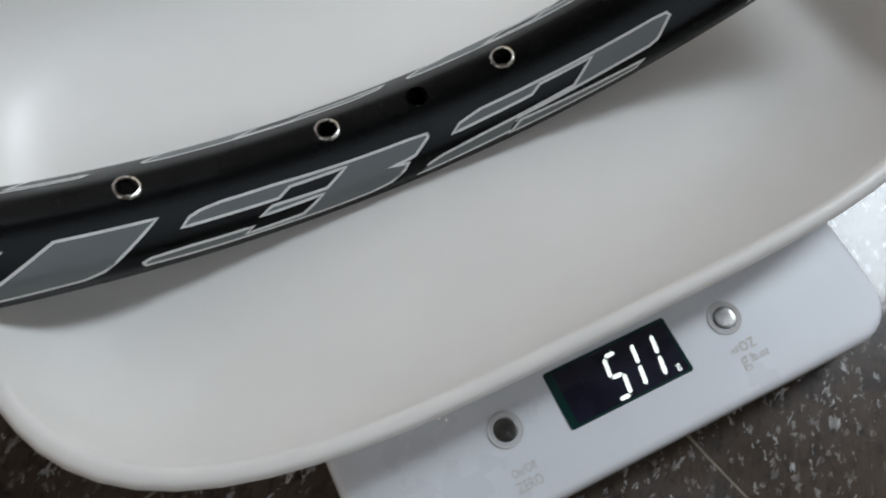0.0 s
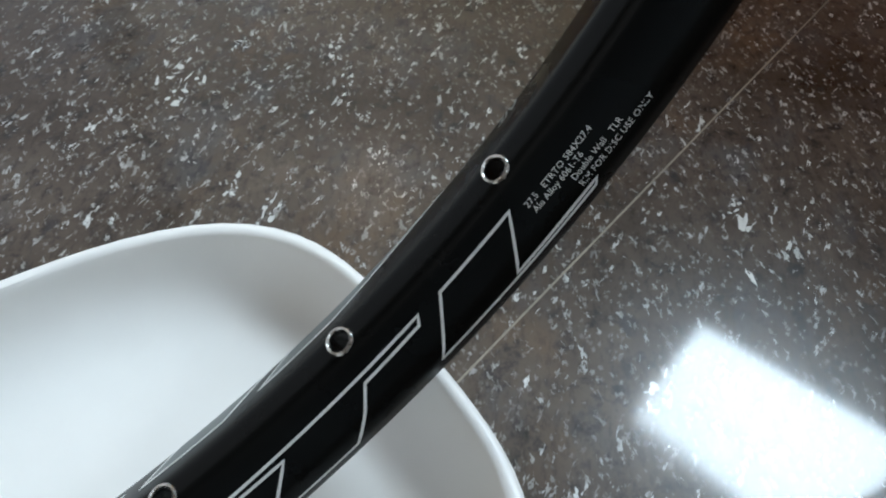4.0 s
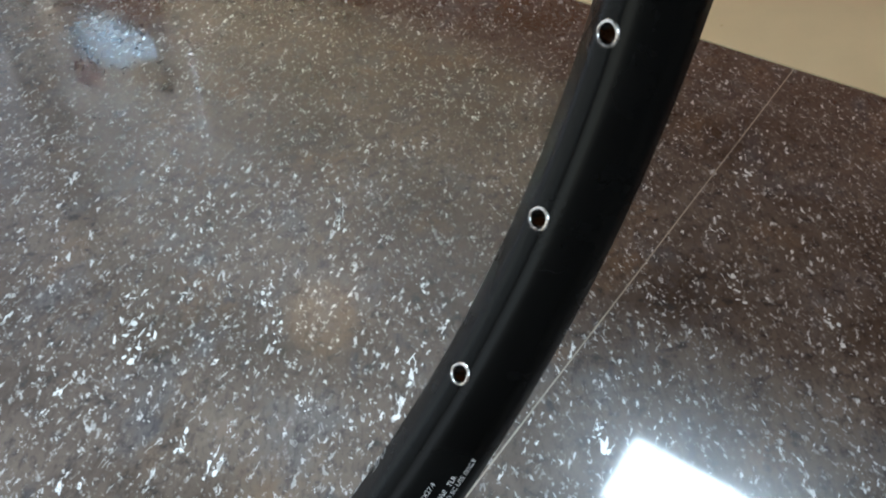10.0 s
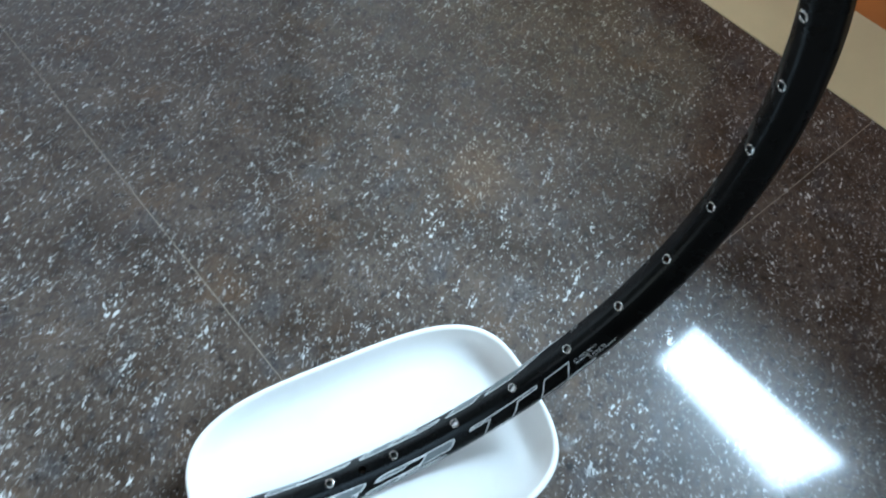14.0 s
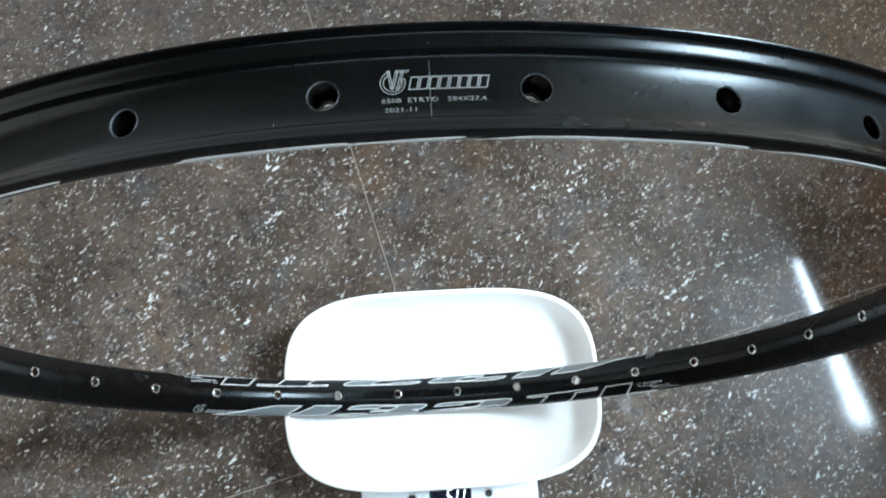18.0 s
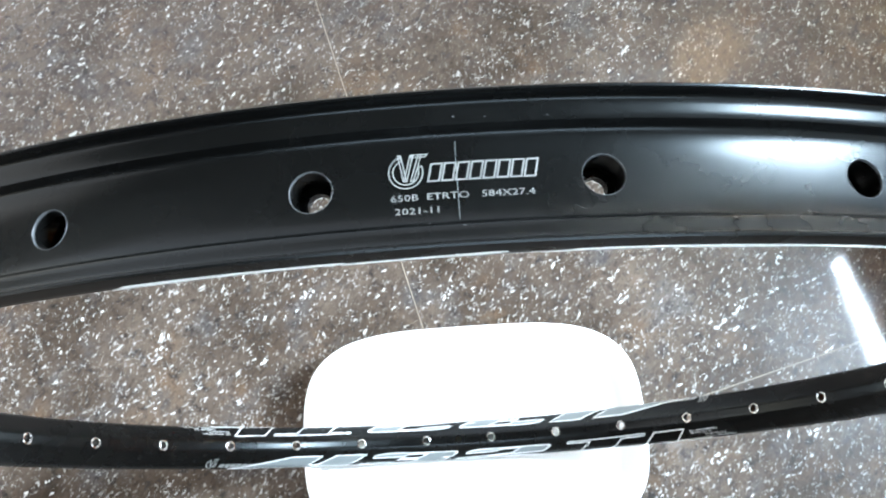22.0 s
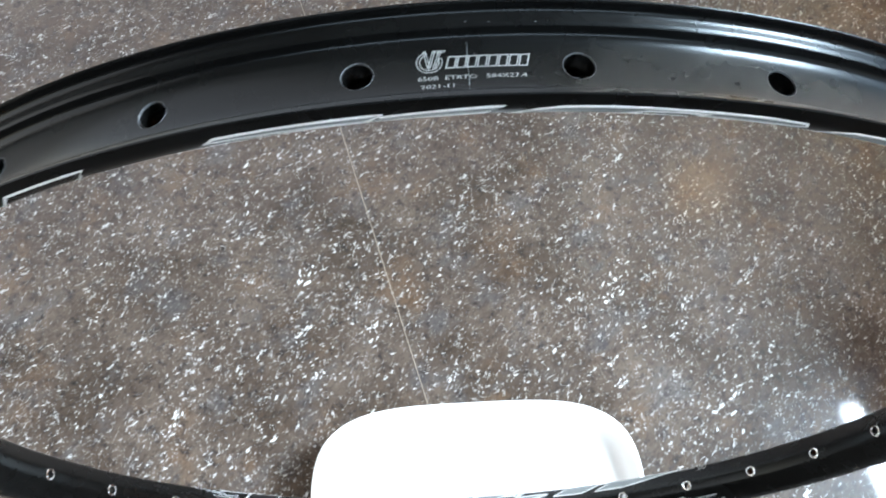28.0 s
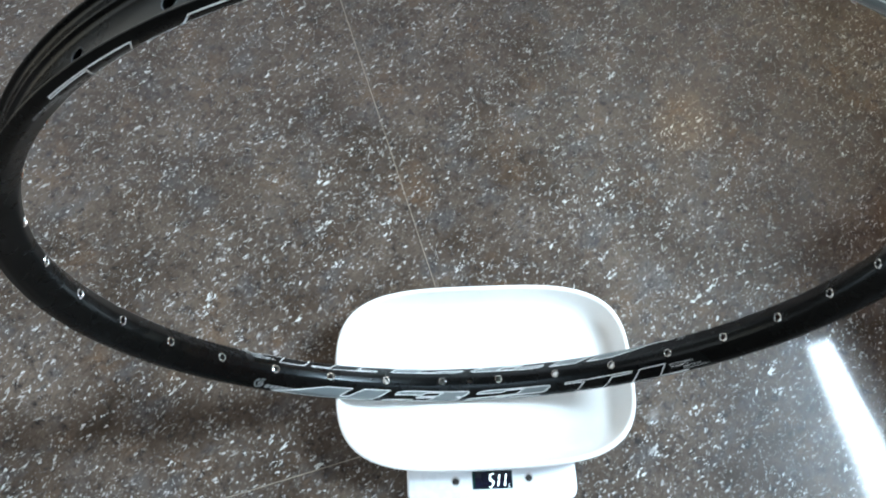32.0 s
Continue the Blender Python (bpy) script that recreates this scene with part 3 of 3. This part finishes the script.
def tray_loop(inset, z, power, steps=96):
    out = []
    for i in range(steps):
        a = 2 * math.pi * i / steps
        c, s = math.cos(a), math.sin(a)
        low, high = 0.5, 2.0
        while high - low > 1e-6:
            k = (low + high) / 2
            low, high = (low, k) if (k * abs(c)) ** (power * 1.09) + (k * abs(s)) ** power > 1 else (k, high)
        y = k * s * (TRAY[3] - inset)
        out.append((k * c * (TRAY[2] - inset), y, z + LIP_RISE * y * max(0.0, z - 0.026) / 0.022))
    return out


TRAY_SECTION = ((0.034, TOP + 0.0003, 3.38), (0.026, TOP + 0.0006, 3.38), (0.018, 0.0238, 3.38), (0.012, 0.0290, 3.38), (0.0080, 0.0380, 3.38), (0.0055, 0.0440, 3.38), (0.0025, 0.0449, 3.38), (0.0006, 0.0458, 3.38), (0.0, 0.0474, 3.38), (0.0005, 0.0488, 3.38), (0.0014, 0.0495, 3.38), (0.0029, 0.0497, 3.38), (0.0041, 0.0494, 3.38), (0.0048, 0.0485, 3.38), (0.0056, 0.0460, 3.38), (0.0086, 0.0385, 3.38), (0.0130, 0.0322, 3.28), (0.0180, 0.0278, 3.28), (0.0250, 0.0250, 3.1), (0.0340, 0.0236, 3.0), (0.0460, BED + 0.0002, 2.9), (0.0700, BED, 2.7))
tray = part("weighing_tray", skin(bmesh.new(), [tray_loop(*s) for s in TRAY_SECTION]), TRAY_WHITE, smooth=True, at=pose(TRAY[0], TRAY[1], 0, 0, 0, 0.6))
tagged(tray, "white plastic weighing tray with a rounded lip on the kitchen scale", "tray")
for x, y, size in ((-0.0500, -0.0872, 0.0007), (-0.0488, -0.0862, 0.0004), (-0.0492, -0.0890, 0.0005), (-0.0508, -0.0880, 0.0004)):
    fleck = bmesh.new()
    bmesh.ops.create_icosphere(fleck, subdivisions=1, radius=size)
    for v in fleck.verts:
        v.co = v.co * (0.8 + 0.4 * random.random())
        v.co.z *= 0.3
    part("scuff", fleck, PRINT_GREY, tray, "grey scuff on the lip", at=pose(x, y - 0.0025, 0.0458))

# ---------------------------------------------------------------- bicycle rim: x and z in its plane, y along its axle
RIM = Matrix(((0.99945, 0.0008, -0.0331, 0.0), (0.0, 0.99967, 0.0258, 0.0019), (0.0331, -0.0258, 0.99912, 0.3209), (0, 0, 0, 1)))
SIDE = ((0.0, 0.2800), (0.0025, 0.2800), (0.0033, 0.28015), (0.0041, 0.2806), (0.0060, 0.2819), (0.0088, 0.2841), (0.0116, 0.2865), (0.0147, 0.2893), (0.0162, 0.2926), (0.0157, 0.2968))
LIPS = ((0.0157, 0.2968), (0.0156, 0.2973), (0.0152, 0.2976), (0.0148, 0.2975), (0.0145, 0.2970), (0.0144, 0.2962), (0.0143, 0.2953), (0.0140, 0.2946), (0.0134, 0.2942), (0.0126, 0.2940), (0.0116, 0.2938), (0.0106, 0.2936), (0.0101, 0.2933), (0.0098, 0.2926), (0.0096, 0.2914), (0.0091, 0.2906), (0.0080, 0.2901), (0.0060, 0.2897), (0.0035, 0.2895), (0.0, 0.2894))
HOLES, PITCH = 32, 2 * math.pi / 32


def smooth_side(count=28, fine=160, passes=60):
    """The side's curve, rounded, from the spoke bed to the lip."""
    runs = [0.0]
    for a, b in zip(SIDE, SIDE[1:]):
        runs.append(runs[-1] + math.dist(a, b))
    line = np.array([[np.interp(runs[-1] * i / fine, runs, [p[k] for p in SIDE]) for k in (0, 1)] for i in range(fine + 1)])
    for _ in range(passes):
        first = line[1] * (-1, 1)
        line[1:-1] = (line[:-2] + 2 * line[1:-1] + line[2:]) / 4
        line[0, 1] = (first[1] + line[0, 1]) / 2
    return [tuple(map(float, line[round(fine * i / count)])) for i in range(count + 1)]


FLANK = smooth_side()
RUN = [0.0]
for (y0, r0), (y1, r1) in zip(FLANK, FLANK[1:]):
    RUN.append(RUN[-1] + math.hypot(y1 - y0, r1 - r0))


def round_rim(angle, radius, y):
    """A place on the rim; the angle runs from the valve hole at the foot."""
    return Vector((radius * math.sin(angle), y, -radius * math.cos(angle)))


def on_side(arc, run, lift=0.0):
    """A place on the near flank: millimetres round from the valve hole and up the flank."""
    run = max(0.0, min(RUN[-1] - 1e-6, run / 1000))
    k = max(j for j in range(len(RUN) - 1) if RUN[j] <= run)
    u = (run - RUN[k]) / (RUN[k + 1] - RUN[k])
    (y0, r0), (y1, r1) = FLANK[k], FLANK[k + 1]
    out = Vector((r1 - r0, -(y1 - y0)))
    out.normalize()
    y, r = y0 + (y1 - y0) * u + out.x * lift, r0 + (r1 - r0) * u + out.y * lift
    return round_rim(arc / 290, r, -y)


def cylinder(bm, angle, y, radius, r0, r1, steps):
    ends = []
    middle, up = round_rim(angle, 1, 0), Vector((0, 1, 0))
    across = middle.cross(up)
    for r in (r0, r1):
        ends.append([bm.verts.new(middle * r + Vector((0, y, 0)) + across * radius * math.cos(2 * math.pi * i / steps) + up * radius * math.sin(2 * math.pi * i / steps)) for i in range(steps)])
    for i in range(steps):
        j = (i + 1) % steps
        bm.faces.new((ends[0][i], ends[0][j], ends[1][j], ends[1][i]))
    bm.faces.new(ends[0][::-1])
    bm.faces.new(ends[1])


def rim_body():
    """The hoop, turned from its section and drilled for spokes and valve."""
    half = FLANK + list(LIPS[1:])
    ring = half + [(-y, r) for y, r in half[-2:0:-1]]
    steps, bm = 384, bmesh.new()
    rows = [[bm.verts.new(round_rim(2 * math.pi * i / steps, r, y)) for y, r in ring] for i in range(steps)]
    for i in range(steps):
        a, b = rows[i], rows[(i + 1) % steps]
        for k in range(len(ring)):
            m = (k + 1) % len(ring)
            bm.faces.new((a[k], a[m], b[m], b[k]))
    bmesh.ops.recalc_face_normals(bm, faces=bm.faces)
    hoop = part("hoop", bm, ANODISED)
    cutters = []
    for radius, r0, r1, steps in ((0.0043, 0.2822, 0.305, 20), (0.0026, 0.270, 0.2840, 16)):
        cut = bmesh.new()
        for i in range(HOLES):
            cylinder(cut, (i - 0.5) * PITCH, 0.0, radius, r0, r1, steps)
        if radius < 0.003:
            cylinder(cut, 0.0, 0.0, 0.0033, 0.270, 0.305, 20)
        bmesh.ops.recalc_face_normals(cut, faces=cut.faces)
        cutters.append(part("cutter", cut, ANODISED))
        drill = hoop.modifiers.new("drill", "BOOLEAN")
        drill.operation, drill.object, drill.solver = "DIFFERENCE", cutters[-1], "EXACT"
    bpy.context.view_layer.update()
    data = bpy.data.meshes.new_from_object(hoop.evaluated_get(bpy.context.evaluated_depsgraph_get()))
    for ob in (hoop, *cutters):
        bpy.data.objects.remove(ob)
    data.materials.clear()
    data.materials.append(ANODISED)
    data.polygons.foreach_set("use_smooth", [True] * len(data.polygons))
    data.polygons.foreach_set("material_index", [0] * len(data.polygons))
    data.set_sharp_from_angle(angle=radians(34))
    return data


rim = empty("bicycle_rim", pose(-0.006, -0.006, BED) )
tagged(rim, "black alloy bicycle rim with grey-white decals, upright on the tray", "bicycle rim")
AXLE = rim.matrix_basis.inverted() @ RIM
hoop = part("hoop", rim_body(), ANODISED, rim, "black anodised double-walled hoop", at=AXLE)
eyelet = mesh_of("eyelet", lathe([(0.0027, -0.0008), (0.0031, -0.0010), (0.0036, -0.0002), (0.0037, 0.0003), (0.0034, 0.0008), (0.0030, 0.0009), (0.0027, 0.0006), (0.0026, 0.0)], 24), STEEL, True)
for i in range(HOLES):
    a = (i - 0.5) * PITCH
    part("eyelet", eyelet, STEEL, rim, at=AXLE @ Matrix.Translation(round_rim(a, 0.2801, 0)) @ Matrix.Rotation(-a, 4, "Y"))


# ---- decals: outlines in millimetres round from the valve hole and up the flank
def refine(points, step=2.0):
    out = []
    for a, b in zip(points, points[1:] + points[:1]):
        n = max(1, int(math.dist(a, b) / step))
        out += [(a[0] + (b[0] - a[0]) * i / n, a[1] + (b[1] - a[1]) * i / n) for i in range(n)]
    return out


def slab_on_rim(bm, place, thick):
    """Lays a flat bmesh, in millimetres, onto the rim and gives it thickness."""
    flat = [(v.co.x, v.co.y) for v in bm.verts]
    outer = [e for e in bm.edges if len(e.link_faces) == 1]
    high = {}
    for v, (x, y) in zip(list(bm.verts), flat):
        high[v] = bm.verts.new(place(x, y, thick))
    for f in list(bm.faces):
        bm.faces.new([high[v] for v in f.verts])
    for e in outer:
        a, b = e.verts
        bm.faces.new((a, b, high[b], high[a]))
    for v, (x, y) in zip(list(high), flat):
        v.co = place(x, y, 0.00002)
    bmesh.ops.recalc_face_normals(bm, faces=bm.faces)
    return bm


def split_fine(bm, reach):
    """Cuts a flat bmesh across at even steps, so that it can follow the hoop."""
    for axis in (0, 1):
        low, high = min(v.co[axis] for v in bm.verts), max(v.co[axis] for v in bm.verts)
        for i in range(1, int((high - low) / reach) + 1):
            at, way = [0, 0, 0], [0, 0, 0]
            at[axis], way[axis] = low + i * reach, 1
            bmesh.ops.bisect_plane(bm, geom=bm.verts[:] + bm.edges[:] + bm.faces[:], plane_co=at, plane_no=way, dist=1e-5)
    return bm


def filled(points, place, thick):
    bm = bmesh.new()
    bm.faces.new([bm.verts.new((x, y, 0)) for x, y in points])
    bm.normal_update()
    bmesh.ops.triangulate(bm, faces=bm.faces[:])
    return slab_on_rim(split_fine(bm, 1.2), place, thick)


def ribbon(points, wide, place, thick, closed=True):
    """A line of even width round an outline, mitred at its corners."""
    points = refine(points, 2.5) if closed else points
    bm, n = bmesh.new(), len(points)
    sides = []
    for i, p in enumerate(points):
        a, b = Vector(points[i - 1]), Vector(points[(i + 1) % n])
        d0, d1 = (Vector(p) - a).normalized(), (b - Vector(p)).normalized()
        n0, n1 = Vector((-d0.y, d0.x)), Vector((-d1.y, d1.x))
        m = (n0 + n1)
        m = m.normalized() if m.length > 1e-3 else n0
        m = m * min(1.8, 1 / max(0.35, m.dot(n0))) * wide / 2
        sides.append([bm.verts.new((p[0] + k * m.x, p[1] + k * m.y, 0)) for k in (1, -1)])
    for i in range(n):
        a, b = sides[i], sides[(i + 1) % n]
        bm.faces.new((a[0], b[0], b[1], a[1]))
    return slab_on_rim(bm, place, thick)


LETTER_U = [(-197.0, 21.6), (-143.6, 10.0), (-118.0, 9.7), (-129.0, 17.6), (-127.0, 18.6), (-120.5, 17.6), (-106.0, 9.6), (-80.5, 9.8), (-86.5, 14.0), (-92.3, 17.8), (-96.0, 20.0), (-101.0, 21.3), (-120.3, 22.0), (-150, 22.2)]
FIGURE_3 = [(-75.0, 13.8), (-72.4, 11.6), (-69.0, 10.6), (-63.1, 10.0), (-48.9, 9.9), (-26.2, 10.6), (-7.0, 11.0), (-1.7, 11.4), (-1.7, 12.4), (-6.9, 15.8), (-9.5, 16.2), (-15.3, 16.4), (-9.6, 17.2), (-11.3, 18.8), (-15.6, 21.0), (-22.0, 22.0), (-32.6, 22.2), (-52.6, 22.0), (-74.5, 22.0), (-85.9, 21.7), (-86.5, 20.6), (-84.4, 19.7), (-73.8, 19.3), (-56.8, 19.3), (-59.2, 20.9), (-42.7, 20.6), (-35.7, 16.7), (-54.2, 17.1), (-50.4, 15.3), (-34.3, 15.5), (-27.2, 11.7), (-44.2, 11.7), (-48.0, 13.8)]
FIGURE_2 = [(5.6, 14.3), (8.6, 12.3), (15.9, 11.0), (36.0, 10.9), (54.7, 10.9), (73.6, 10.9), (78.1, 11.3), (78.6, 12.4), (72.8, 16.6), (69.8, 17.3), (57.4, 17.4), (25.5, 18.1), (21.9, 21.3), (-7.4, 22.6), (-3.5, 20.0), (1.1, 19.0), (14.6, 18.0), (44.7, 16.9), (52.9, 11.8), (35.3, 11.9), (32.0, 13.7)]
FIGURE_2_FOOT = [(21.9, 22.2), (26.2, 19.2), (66.9, 20.6), (63.9, 22.2)]
LETTER_T = [(93.0, 11.9), (95.0, 10.4), (160.6, 9.3), (159.0, 11.2), (139.9, 11.7), (134.9, 16.8), (128.0, 22.2), (101.4, 22.4), (106.5, 17.4), (113.0, 12.0)]
LETTER_L = [(168.4, 9.4), (193.7, 9.1), (184.0, 20.5), (212.4, 20.2), (211.0, 21.5), (156.8, 21.7)]


def placer(foot, far):
    """How a decal lies: about the foot or the top of the hoop, on the near or the far flank."""
    turn = Matrix.Rotation(0 if foot else math.pi, 3, "Y") @ (Matrix.Rotation(math.pi, 3, "Z") if far else Matrix.Identity(3))
    return lambda x, y, lift: turn @ on_side(x, y, lift)


LINES = (("27.5   ETRTO 584X27.4", 197.2, 12.1, 23.4, 2.2), ("Alu Alloy 6061-T6", 197.6, 14.3, 17.2, 2.2), ("Double Wall   TLR", 209.0, 16.5, 17.2, 2.2), ("RIM FOR DISC USE ONLY", 209.0, 18.9, 25.4, 2.2))


def fit_words(words, x, y, length, high, place, thick=0.00003):
    letters = lettering(words, high)
    xs = [v.co.x for v in letters.verts]
    k = length / (max(xs) - min(xs))
    for v in letters.verts:
        v.co.x, v.co.y = x + (v.co.x - min(xs)) * k, y - v.co.y
    return slab_on_rim(letters, place, thick)


def emblem(cx, cy, size, place, thick):
    """A round badge with slanting bars and a row of bars beside it, as plain shapes."""
    def at(x, y):
        return cx + size * x, cy + size * y

    turns = [radians(-20 + 13 * i) for i in range(22)]
    shapes = [[at(math.cos(a), math.sin(a)) for a in turns] + [at(0.76 * math.cos(a), 0.76 * math.sin(a)) for a in turns[::-1]]]
    for x0, x1 in ((-0.42, -0.12), (0.30, -0.10), (0.78, 0.30)):
        shapes.append([at(x0, -1.05), at(x0 + 0.17, -1.05), at(x1 + 0.13, 0.55), at(x1 - 0.04, 0.55)])
    shapes.append([at(0.42, -1.05), at(1.30, -1.05), at(1.18, -0.90), at(0.34, -0.90)])
    return shapes


for foot in (True, False):
    for far in (False, True):
        place = placer(foot, far)
        decal = part("decal", filled(LETTER_U, place, 0.00008), PRINT_SLATE, rim, "slate grey and white decal band", at=AXLE)
        for outline in (FIGURE_3, FIGURE_2, FIGURE_2_FOOT):
            part("fill", filled(outline, place, 0.00008), PRINT_SLATE, decal)
        for outline in (LETTER_U, FIGURE_3, FIGURE_2, FIGURE_2_FOOT, LETTER_T, LETTER_L):
            part("outline", ribbon(outline, 0.75, place, 0.00014), PRINT_WHITE, decal)
        for words, x, y, length, high in LINES:
            part("small_print", fit_words(words, x, y, length, high, place), PRINT_WHITE, decal)
        drop = 1.6 if far else 0.0
        for shape in emblem(-211.5, 15.6 + drop, 4.4 - drop / 2, place, 0.00004):
            part("badge", filled(shape, place, 0.00004), PRINT_DULL, decal)
        for i in range(8):
            x = -205.0 + i * 4.7
            part("badge_bar", filled([(x, 19.2 + drop), (x + 3.9, 19.2 + drop), (x + 5.1, 15.6 + drop), (x + 1.2, 15.6 + drop)], place, 0.00004), PRINT_DULL, decal)


def on_bed(x, y, lift):
    """A place on the tyre bed at the joint opposite the valve: millimetres round and across."""
    ys = abs(y) / 1000
    r = next(r0 + (r1 - r0) * (ys - y0) / (y1 - y0) for (y1, r1), (y0, r0) in zip(LIPS[8:], LIPS[9:]) if y0 <= ys <= y1)
    return round_rim(math.pi - x / 290, r + lift, -y / 1000)


mark = part("laser_mark", fit_words("650B  ETRTO   584X27.4", -12.9, 3.5, 27.6, 1.9, on_bed), PRINT_DULL, rim, "pale laser-marked size and badge on the tyre bed", at=AXLE)
part("date_mark", fit_words("2021-11", -12.2, 6.3, 8.4, 1.9, on_bed), PRINT_DULL, mark)
for shape in emblem(-9.8, -2.4, 3.3, None, 0):
    part("badge", ribbon(shape, 0.26, on_bed, 0.00004), PRINT_DULL, mark)
for i in range(8):
    x = -5.6 + i * 2.65
    part("badge_bar", ribbon([(x, -0.3), (x + 2.1, -0.3), (x + 2.9, -3.8), (x + 0.8, -3.8)], 0.34, on_bed, 0.00004), PRINT_DULL, mark)
seam = filled([(-0.06, -8.0), (0.05, -8.0), (0.08, 8.0), (-0.04, 8.0)], on_bed, 0.00001)
part("weld_seam", seam, PRINT_SLATE, rim, "faint grey weld seam", at=AXLE)
for x, y, long in ((-0.35, -11.5, 0.5), (0.30, 10.4, 0.7), (5.6, -11.2, 0.4), (17.5, -11.0, 0.4), (-6.0, 8.6, 0.5)):
    nick = filled([(x, y), (x + long, y - 0.08), (x + long, y + 0.12), (x + 0.1, y + 0.16)], on_bed, 0.00003)
    part("nick", nick, SCRATCHED, rim, at=AXLE)
edge = lathe([(0.0042, 0.0006), (0.00437, 0.0003), (0.00440, 0.00002), (0.00433, -0.00006), (0.0042, 0.0001)], 28)
for v in edge.verts:
    v.co.z -= 0.00016 * (v.co.y / 0.0045) ** 2
edge = mesh_of("hole_edge", edge, SCRATCHED, True)
for i in range(HOLES):
    a = (i - 0.5) * PITCH
    part("hole_edge", edge, SCRATCHED, rim, at=AXLE @ Matrix.Translation(round_rim(a, 0.28945, 0)) @ Matrix.Rotation(-a, 4, "Y"))


# ---------------------------------------------------------------- floor slabs and border tiles
def slab(x0, x1, y0, y1, z0, z1):
    return mesh_of("tile", ease(box(x0, x1, y0, y1, z0, z1), 0.0002, 1), STONE)


def spans(low, high, joint, pitch):
    edges = [low] + [joint + k * pitch for k in range(-8, 9) if low < joint + k * pitch < high] + [high]
    return list(zip(edges, edges[1:]))


GAP = 0.0005
for x0, x1 in spans(WEST, -0.003, JOINT_X, TILE):
    for y0, y1 in spans(SOUTH, NORTH, JOINT_Y, TILE):
        part("tile", slab(x0 + GAP, x1 - GAP, y0 + GAP, y1 - GAP, -0.0015, 0.0), STONE, floor)
for y0, y1 in spans(SOUTH, NORTH, -0.12, 0.6):
    wedge = box(-0.0026, WALL - 0.0005, y0 + 0.0005, y1 - 0.0005, -0.0059, 0.0012)
    for v in wedge.verts:
        if v.co.z > 0 and v.co.x > 0:
            v.co.z = 0.0235
    part("tile", mesh_of("tile", ease(wedge, 0.0008), BEIGE), BEIGE, ledge)

# the largest pale chips of the stone lie in clusters, flush with the polish
CHIPS = plain("pale stone chip", (0.58, 0.58, 0.56), 0.12, grain=0.12, scale=400)
random.seed(11)
SPOTS = ((0.182, 0.221, 3.0), (0.252, 0.200, 2.0), (0.332, 0.012, 2.6), (0.574, 0.096, 2.4), (0.476, 0.033, 2.4), (0.511, 0.069, 1.8), (0.283, 0.100, 2.8), (0.175, 0.120, 2.2), (0.497, -0.021, 2.0), (0.324, 0.228, 2.0), (0.134, 0.209, 1.4), (0.215, 0.229, 1.2), (0.422, 0.263, 1.5), (0.009, 0.131, 1.8), (0.241, -0.033, 2.2), (0.175, -0.093, 1.8), (-0.142, 0.244, 3.0), (-0.259, 0.096, 2.8), (-0.066, 0.187, 2.8), (-0.143, 0.179, 2.0), (-0.125, 0.134, 1.8), (-0.300, 0.186, 1.8), (-0.348, 0.210, 1.8), (0.229, 0.123, 1.3), (0.245, 0.176, 1.3), (0.337, 0.247, 1.3), (0.328, 0.148, 1.3), (0.169, 0.140, 1.3), (0.475, 0.264, 1.3), (-0.286, 0.226, 1.3), (-0.267, 0.205, 1.3), (-0.082, 0.217, 1.3), (-0.180, 0.164, 1.3))


def chip_cluster(size):
    """Ragged flakes strewn along one way, as one sheet."""
    bm = bmesh.new()
    for k in range(int(5 + 4 * size)):
        along, across = random.gauss(0, 0.0032 * size), random.gauss(0, 0.0014 * size)
        way = radians(random.gauss(50, 18))
        cx, cy = along * math.cos(radians(52)) - across * math.sin(radians(52)), along * math.sin(radians(52)) + across * math.cos(radians(52))
        long, wide = (0.0006 + 0.0016 * random.random() ** 2 * size), (0.0003 + 0.0007 * random.random() ** 2 * size)
        edge = []
        for i in range(9):
            a, r = 2 * math.pi * i / 9, 0.55 + 0.6 * random.random()
            x, y = long * r * math.cos(a), wide * r * math.sin(a)
            edge.append(bm.verts.new((cx + x * math.cos(way) - y * math.sin(way), cy + x * math.sin(way) + y * math.cos(way), 0.00003 * k / 20)))
        bm.faces.new(edge)
    return bm


for x, y, size in SPOTS:
    part("chip_cluster", mesh_of("chip_cluster", chip_cluster(size), CHIPS), CHIPS, floor, "cluster of pale stone chips", at=ROOM.inverted() @ pose(x, y, 0.00006))
